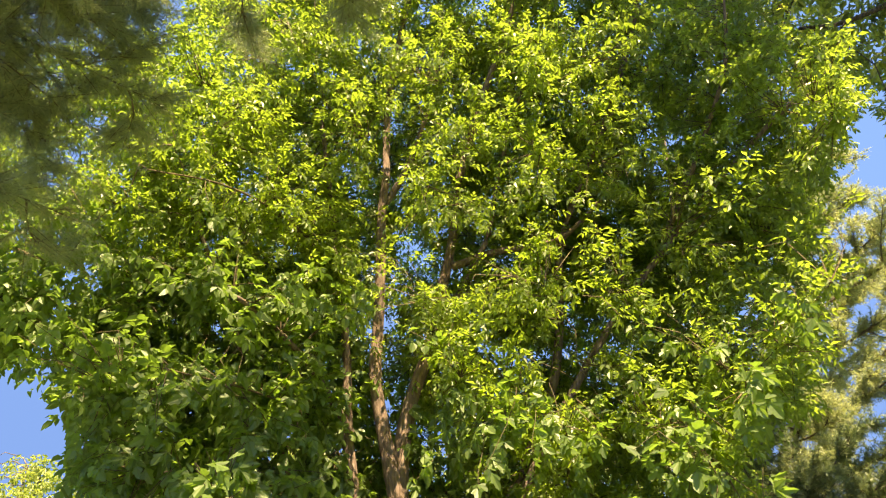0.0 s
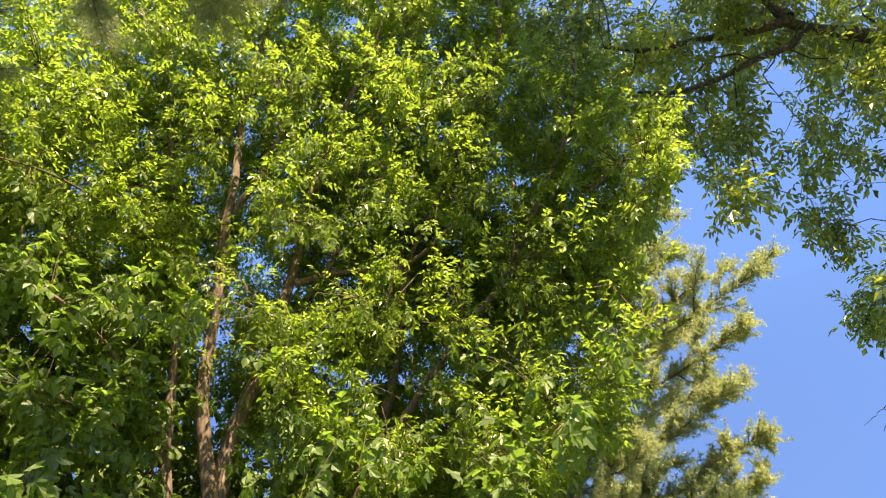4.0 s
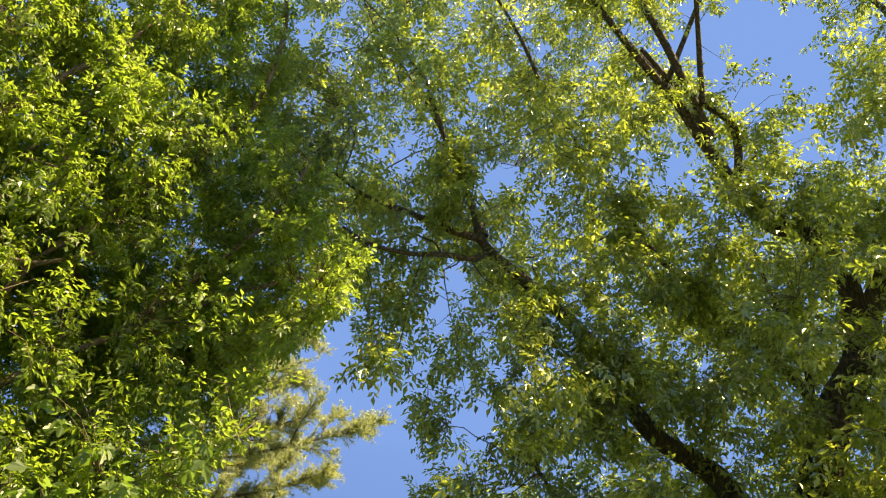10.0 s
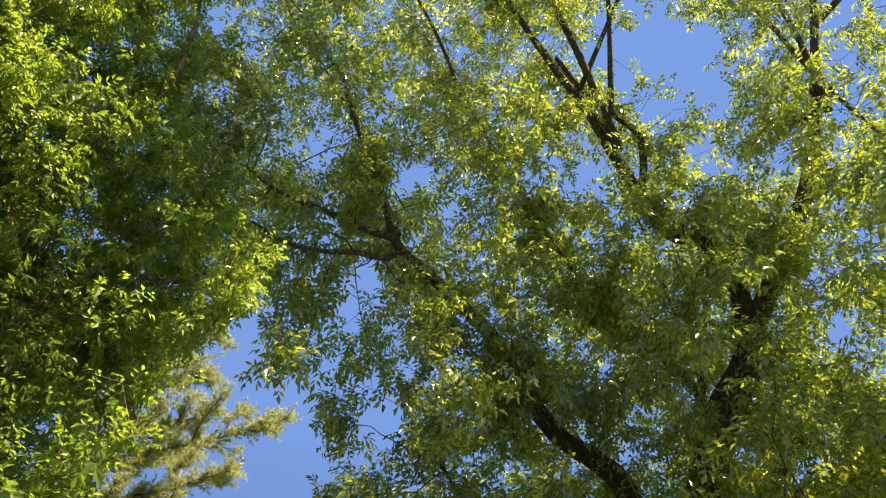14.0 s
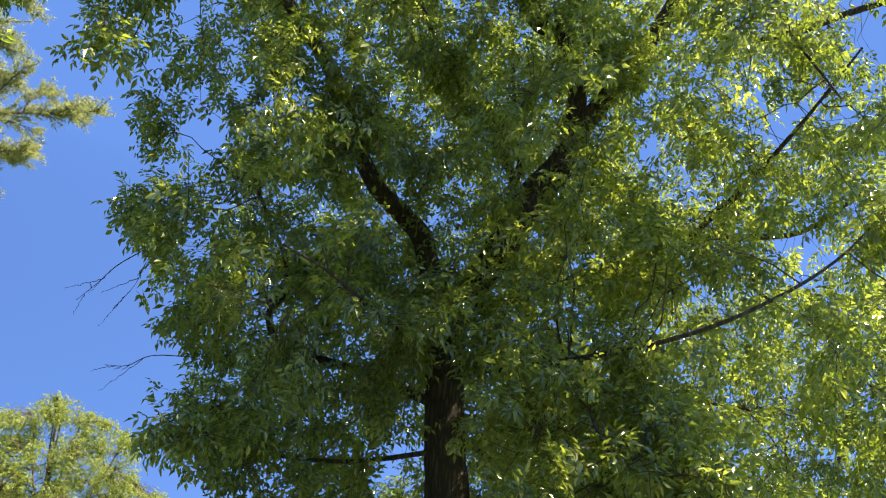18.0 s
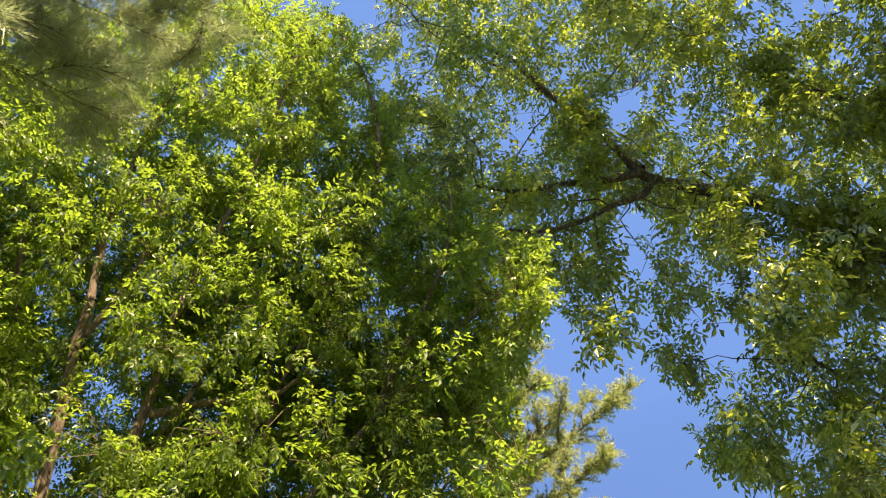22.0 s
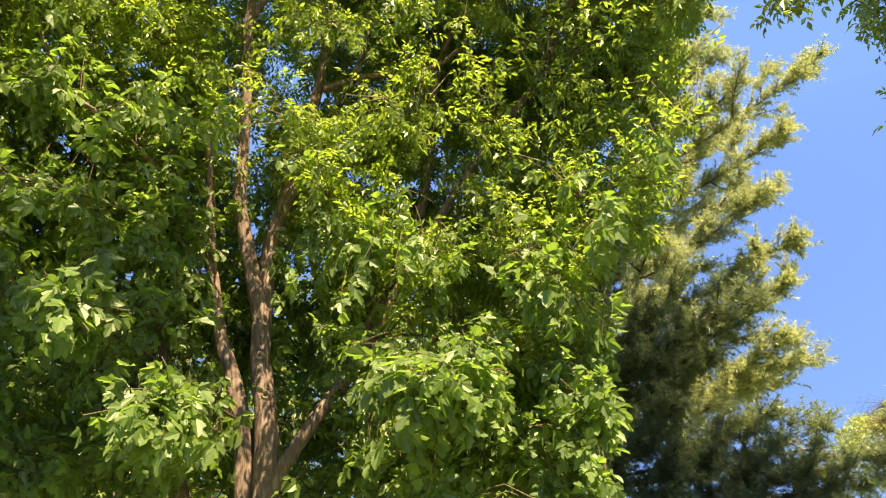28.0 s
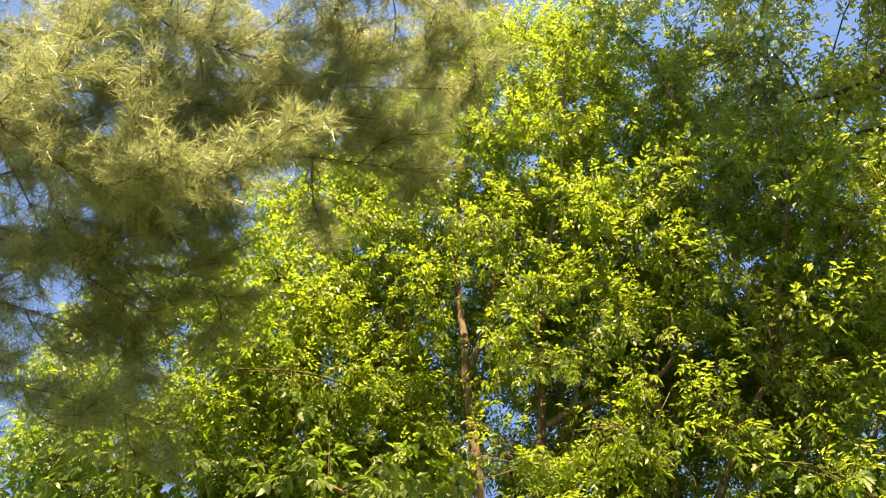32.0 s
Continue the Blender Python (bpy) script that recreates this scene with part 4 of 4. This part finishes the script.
def pine(tree, rng, trunk_pts, r0, r1, bough_pts, per_bough, twigs_len, tuft_needles, needle_len, needle_w, needle_m, thick, singles=0, side=1.0):
    """Trunk, boughs as parts, side twigs and needles."""
    me, line = limb_mesh("trunk", trunk_pts, r0, r1, BARK_PINE, 14, 7, 0.4, 0.08, 9.0)
    part("trunk", me, tree)
    P, W, subs, twl = [], [], [], []
    for bi, (pts, dens) in enumerate(bough_pts):
        me, bl = limb_mesh("bough", pts, thick, thick * 0.18, BARK_PINE, 8, 6, 0, 0.08, bi * 1.7)
        part("bough", me, tree)
        # side branches, flat and sweeping up at the ends
        reach = np.linalg.norm(bl[-1] - bl[0])
        m = 9
        si = np.clip((np.linspace(0.28, 0.97, m) * (len(bl) - 2)).astype(int), 0, len(bl) - 3)
        fwd = unit(bl[si + 1] - bl[si])
        hor = unit(np.cross(fwd, np.array([0, 0, 1.0]))) * np.where(np.arange(m) % 2, 1, -1)[:, None]
        d = unit(fwd * rng.uniform(0.5, 0.9, (m, 1)) + hor * rng.uniform(0.5, 1.0, (m, 1)) + np.array([0, 0, 0.15]) + rng.normal(0, 0.25, (m, 3)))
        sub = arcs(bl[si], bl[si] + d * (side * reach * rng.uniform(0.16, 0.34, (m, 1)) * np.linspace(1.2, 0.55, m)[:, None]), 7, -0.08, rng)
        v, q = tubes(sub, np.linspace(thick * 0.4, thick * 0.1, 7)[None] * np.ones((m, 1)), 5)
        subs.append((v, q))
        runs = [bl[int(len(bl) * 0.25):]] + list(sub)
        for ri, run in enumerate(runs):
            n = int(per_bough * dens * (0.28 if ri == 0 else 0.08))
            idx = np.clip((rng.random(n) ** 0.8 * (len(run) - 1)).astype(int), 0, len(run) - 2)
            root = run[idx] + (run[idx + 1] - run[idx]) * rng.random((n, 1))
            f = unit(run[idx + 1] - run[idx])
            sd = rng.normal(0, 1, (n, 3)) * np.array([1, 1, 0.9])
            sd = unit(sd - (sd * f).sum(-1, keepdims=True) * f)
            d = unit(f * rng.uniform(0.5, 1.1, (n, 1)) + sd * rng.uniform(0.3, 1.0, (n, 1)) + np.array([0, 0, 0.22]))
            L = twigs_len * rng.uniform(0.25, 1.0, (n, 1))
            twl.append(np.stack([root, root + d * L], 1)[::2])
            for fr in (0.5, 0.75, 1.0):
                P.append(root + d * L * fr)
                W.append(unit(d + rng.normal(0, 0.22, d.shape) + np.array([0, 0, 0.12])))
    v = np.concatenate([x for x, _ in subs])
    q = np.concatenate([x + i * 35 * m for i, (_, x) in enumerate(subs)])
    part("branchwork", mesh_of("branchwork", v, q, BARK_PINE, True), tree, "", "stuff")
    twl = np.concatenate(twl)
    v, q = tubes(twl, np.full((len(twl), 2), 0.0022 if singles else 0.005) * np.array([1.2, 0.5]), 3)
    part("twigwork", mesh_of("twigwork", v, q, TWIG, True), tree, "", "stuff")
    P, W = np.concatenate(P), np.concatenate(W)
    if singles:
        near = np.argsort(np.linalg.norm(P - np.array(EYE), axis=-1))[:singles]
        meshes = []
        for k in range(6):
            v, q = needle_tufts(rng, np.zeros((1, 3)), np.array([[1.0, 0, 0]]), tuft_needles * 2, needle_len, needle_w)
            meshes.append(mesh_of("needle_tuft", v, q, needle_m, False, 3))
        place_sprays(rng, tree, "needle_tuft", meshes, P[near], W[near], 0.0)
        rest = np.ones(len(P), bool)
        rest[near] = False
        P, W = P[rest], W[rest]
    v, q = needle_tufts(rng, P, W, tuft_needles, needle_len, needle_w, 95)
    part("needlework", mesh_of("needlework", v, q, needle_m, False, 3), tree, "long soft grey-green needles", "stuff")


# overhanging pine close to the viewer
rng = np.random.default_rng(5)
near_pine = tree_base("pine_tree", *at(78, 0, 5.2).xy, "near pine with long grey-green needles overhanging the path")
root = lambda e: (78, e, 5.2)
NEAR_BOUGHS = [
    ([root(48), (59.4, 52.9, 3.8), (39.8, 58.7, 2.8), (18.2, 61.2, 2.6), (-3.8, 58.9, 3.3)], 3.0),
    ([root(46), (61.4, 50, 3.9), (43.8, 54.8, 3.0), (22.1, 57.8, 2.7), (1.2, 57.4, 3.4)], 3.0),
    ([root(44), (63.4, 47, 4.1), (49.6, 51.9, 3.3), (34, 54.8, 2.8), (9.1, 55.4, 3.2)], 2.7),
    ([root(54), (59.4, 59.8, 3.5), (37.9, 64.7, 2.5), (14.4, 65.7, 2.2), (2.3, 62.8, 2.7)], 2.4),
    ([root(52), (65.3, 56.9, 3.8), (53.5, 59.8, 3.0), (41.8, 58.7, 2.6), (28.1, 58.7, 2.5)], 2.0),
    ([root(40), (65.4, 43.1, 4.4), (53.6, 46, 3.8), (41.8, 47.9, 3.5), (32.9, 47.9, 3.4)], 1.5),
    ([root(34), (65.4, 38.2, 4.6), (53.6, 41.1, 4.0), (40.8, 42.1, 3.7), (28, 41.1, 3.6)], 2.2),
    ([root(31), (67.4, 35.3, 4.8), (57.5, 39.2, 4.2), (46.7, 41.1, 3.9), (35.9, 39.1, 3.8)], 1.8),
    ([root(28), (67.4, 31.4, 5.0), (55.6, 35.3, 4.5), (46.7, 37.2, 4.2), (34.9, 36.2, 4.1)], 2.0),
    ([root(23), (65.5, 26.5, 5.1), (55.6, 29.4, 4.6), (44.8, 32.3, 4.3), (33, 31.8, 4.1)], 2.0),
    ([root(19), (67.5, 22.5, 5.2), (57.6, 24.5, 4.8), (44.8, 27.4, 4.5)], 1.2),
    ([root(50), (62, 52, 3.6), (46, 53, 3.0), (32, 52, 2.9), (20, 52.5, 3.0), (8, 51.5, 3.2)], 2.6),
    ([root(42), (66, 46, 4.2), (54, 49, 3.6), (44, 49, 3.3), (36, 49, 3.2)], 2.2),
    ([root(46), (60, 48, 3.6), (48, 47, 3.1), (38, 46.5, 3.0)], 2.0),
]
pine(near_pine, rng, [at(78, -16, 5.2), at(78, 20, 5.2), at(78, 45, 5.2), at(78, 60, 5.2), at(78, 68, 5.2)], 0.22, 0.07,
     [([at(*p) for p in b], d) for b, d in NEAR_BOUGHS], 270, 0.36, 15, 0.105, 0.0036, NEEDLE, 0.016, 280, 0.7)

# white pine behind
rng = np.random.default_rng(6)
PH = 17.0
far_pine = tree_base("pine_tree", *at(-22, 0, PH).xy, "tall white pine with plumed yellow-green boughs behind the box elder")
FAR_BOUGHS = [
    (36, -36, 33.5, 16.0, 1.0), (31, -36, 30.5, 15.5, 0.8), (27, -37.5, 28, 15.0, 0.9), (22, -43.3, 28.2, 15.5, 1.3), (20, -40.5, 24, 15.0, 1.3),
    (17, -38.5, 20, 14.5, 1.2), (14.5, -39.5, 16.5, 15.0, 1.3), (11, -38.5, 13.5, 15.0, 1.2), (9, -37.5, 9.5, 14.5, 1.2), (7, -38, 8, 15.5, 0.9),
    (4, -30, 7, 15.0, 0.5)]
bl = []
for e0, y1, e1, h1, d in FAR_BOUGHS:
    y1 += 2.2 if e1 < 26 else 1.2
    a, b = at(-22, min(e0, e1 - 4.5) if e1 > 9 else e0, PH), at(y1, e1, h1)
    sag = Vector((0, 0, -0.35))
    bl.append(([a, a.lerp(b, 0.33) + sag, a.lerp(b, 0.68) + sag * 0.9, b], d))
    # further boughs of the same whorl
    c = a + Matrix.Rotation(radians(165 + rng.uniform(-25, 25)), 3, "Z") @ (b - a) * rng.uniform(0.65, 0.9)
    bl.append(([a, a.lerp(c, 0.33) + sag, a.lerp(c, 0.68) + sag * 0.9, c], 0.3))
    c = a + Matrix.Rotation(radians(rng.choice([-38, 35])), 3, "Z") @ (b - a) * 0.8
    bl.append(([a, a.lerp(c, 0.33) + sag, a.lerp(c, 0.68) + sag * 0.9, c], 0.8))
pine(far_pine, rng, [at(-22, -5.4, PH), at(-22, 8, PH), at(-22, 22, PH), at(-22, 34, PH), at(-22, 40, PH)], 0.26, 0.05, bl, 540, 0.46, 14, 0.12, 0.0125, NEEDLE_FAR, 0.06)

# low dark pine at the foot of the tall one, set in front of it
rng = np.random.default_rng(8)
LH = 14.0
low_pine = tree_base("pine_tree", *at(-21.5, 0, LH).xy, "low dark green pine at the foot of the tall one")
LOW_BOUGHS = [(4, -15, 8, 0.8), (6, -25.5, 10, 1.2), (8, -26.5, 13, 1.0), (9, -22, 15, 0.8), (2, -17, 3, 0.8), (3, -28, 6.5, 1.2), (1, -33.5, 4.6, 1.3), (0.5, -36.5, 3.2, 1.4), (0, -39, 1.2, 1.5), (-0.5, -38, -0.4, 1.4), (0.5, -31, 3.6, 1.3),
              (-1, -35, 0.4, 1.4), (-2, -31, -1, 1.2), (-2, -17, -0.5, 0.8), (5, -23, 8.5, 1.2), (2, -26, 4.2, 1.2), (0, -22, 2, 1.2), (-1.5, -26, -0.2, 1.2), (1, -28.5, 1.8, 1.2), (10, -24, 16.5, 0.8), (-2.5, -34, -2.4, 1.2), (-2.5, -37.5, -2.2, 1.2),
              # the higher boughs put the tall pine's shaded tiers into dark needles
              (-2.5, -20, -2.4, 1.2), (-2, -25, -2, 1.2), (7, -31, 11.5, 1.1), (8, -33, 13.2, 1.0), (6, -30, 9, 1.1), (7.5, -34.5, 12, 0.9), (9, -29.5, 15, 0.8)]
pine(low_pine, rng, [at(-21.5, -6.5, LH), at(-21.5, 2, LH), at(-21.5, 8, LH), at(-21.5, 13, LH), at(-21.5, 16, LH)], 0.14, 0.04,
     [([at(-21.5, e0, LH), at(-21.5 + (y1 + 21.5) * 0.35, e0 * 0.6 + e1 * 0.4 - 0.8, LH - 0.4), at(-21.5 + (y1 + 21.5) * 0.7, e0 * 0.25 + e1 * 0.75 - 0.6, LH - 0.7), at(y1, e1, LH - 0.9)], 1.5 * d) for e0, y1, e1, d in LOW_BOUGHS], 150, 0.42, 16, 0.12, 0.0105, NEEDLE_DARK, 0.035)

# ---------------------------------------------------------------- trees further off
def distant_tree(rng, name, yaw, h, rows, n, size, leaf, label, per=6, trunk_r=0.14, stems=3, clump=1.4, keep=-0.05, ratio=0.5, group="", wobble=2.0):
    """A whole small tree seen far off: stems, twigs and leaves."""
    t = tree_base(name, *at(yaw, 0, h).xy, label, "tree", group)
    base = at(yaw, 0, h)
    base.z = -0.05
    tips = crown_places(rng, rows, n, clump, keep, (), wobble)
    bones = []
    for k in range(stems):
        top = Vector(tips[np.argmax(tips[:, 2] + rng.normal(0, 1.2, len(tips)))])
        a = base + Vector((rng.normal(0, 0.12), rng.normal(0, 0.12), 0))
        me, line = limb_mesh("trunk", [a, a.lerp(top, 0.3) + Vector((rng.normal(0, 0.15), rng.normal(0, 0.15), 0.3)), a.lerp(top, 0.65), top], trunk_r * (1 if k == 0 else 0.7), 0.02, BARK_PINE, 8, 6, 0.3, 0.06, k + h)
        part("trunk", me, t)
        bones.append(line[5:])
    wooded_crown(t, rng, np.vstack(bones), tips, min(60, n // 8), 0.03, leaf, size * 4, per, size, 3, ratio, False, 0.3, BARK_PINE, "", 0, None, 2.2)
    return t


rng = np.random.default_rng(31)
distant_tree(rng, "honey_locust_tree", -47, 27, [(-4, -36, -58, 23, 31), (0, -37, -56, 23, 31), (2, -37.8, -54, 24, 30), (4, -39, -52.5, 24, 30), (6, -41.3, -51.5, 25, 29), (7.5, -43.5, -50, 25.5, 28.5), (8.6, -44.5, -47.5, 26, 28)], 5600, 0.08, LEAF_FAR_YELLOW, "airy yellow-green tree in full sun far off", 6, 0.07, 10, 0.7, 0.10, 0.45, "", 4.0)
distant_tree(rng, "honey_locust_tree", 30, 25, [(4, 37, 22, 23, 28), (9, 36, 23, 23, 28), (13, 34, 25.5, 23, 27), (15, 32, 28, 24, 26)], 700, 0.16, LEAF_FAR_YELLOW, "pale yellow-green tree far off")
distant_tree(rng, "ash_tree", -97, 24, [(-1, -80, -112, 21, 27), (5, -80, -113, 21, 27), (10, -83, -113, 21, 27), (14, -86, -113, 21, 26), (18, -90, -112, 22, 26), (21, -95, -108, 22, 26)], 2700, 0.16, LEAF_FAR_GREEN, "leafy green tree standing further off behind the ash")
distant_tree(rng, "ash_tree", -84, 17, [(-1, -77, -91, 15, 19), (4, -77.5, -90, 15, 19), (9, -78, -90, 15, 19), (13, -79, -89, 15, 19), (16, -81, -87, 16, 18)], 1100, 0.12, LEAF_FAR_GREEN, "green bushy tree behind the ash trunk")

# slender trunks of the wood behind
for i in range(27):
    yaw = 25 - i * 1.8 + rng.uniform(-0.8, 0.8)
    h = rng.uniform(19, 30)
    top = 9 + rng.uniform(0, 3)
    rows = [(0.6, yaw + 2.4, yaw - 2.4, h - 2, h + 2), (2.6, yaw + 3.2, yaw - 3.2, h - 2, h + 2), (8, yaw + 3.5, yaw - 3.5, h - 2, h + 2), (14, yaw + 2.5, yaw - 2.5, h - 1.5, h + 1.5), (18, yaw + 1, yaw - 1, h - 1, h + 1)]
    distant_tree(rng, "woodland_tree", yaw, h, rows, 90, 0.22, LEAF_FAR_GREEN, "slender straight-trunked tree at the edge of the wood", 6, rng.uniform(0.10, 0.2), 1, 1.6, -0.2, 0.55, "trees of the wood")

distant_tree(rng, "woodland_tree", 10.6, 14, [(7, 14, 8, 12.5, 15.5), (12, 15, 7, 12.5, 15.5), (18, 13, 8, 13, 15)], 160, 0.16, LEAF_FAR_GREEN, "dark slender tree behind the stems of the box elder", 6, 0.12, 1, 1.2, -0.2, 0.55, "trees of the wood")

# rope hanging from the box elder's limb
a, b = at(-3.9, 10.4, 6.3), at(-3.8, -2.5, 6.3)
line = smooth_line([a, a.lerp(b, 0.4) + Vector((0.015, 0, 0)), a.lerp(b, 0.75), b], 8)
v, q = tubes(line[None], np.full((1, len(line)), 0.007), 6)
rope = new("rope", mesh_of("rope", v, q, rope_m, True))
tagged(rope, "thin pale rope hanging down from a limb", "rope")
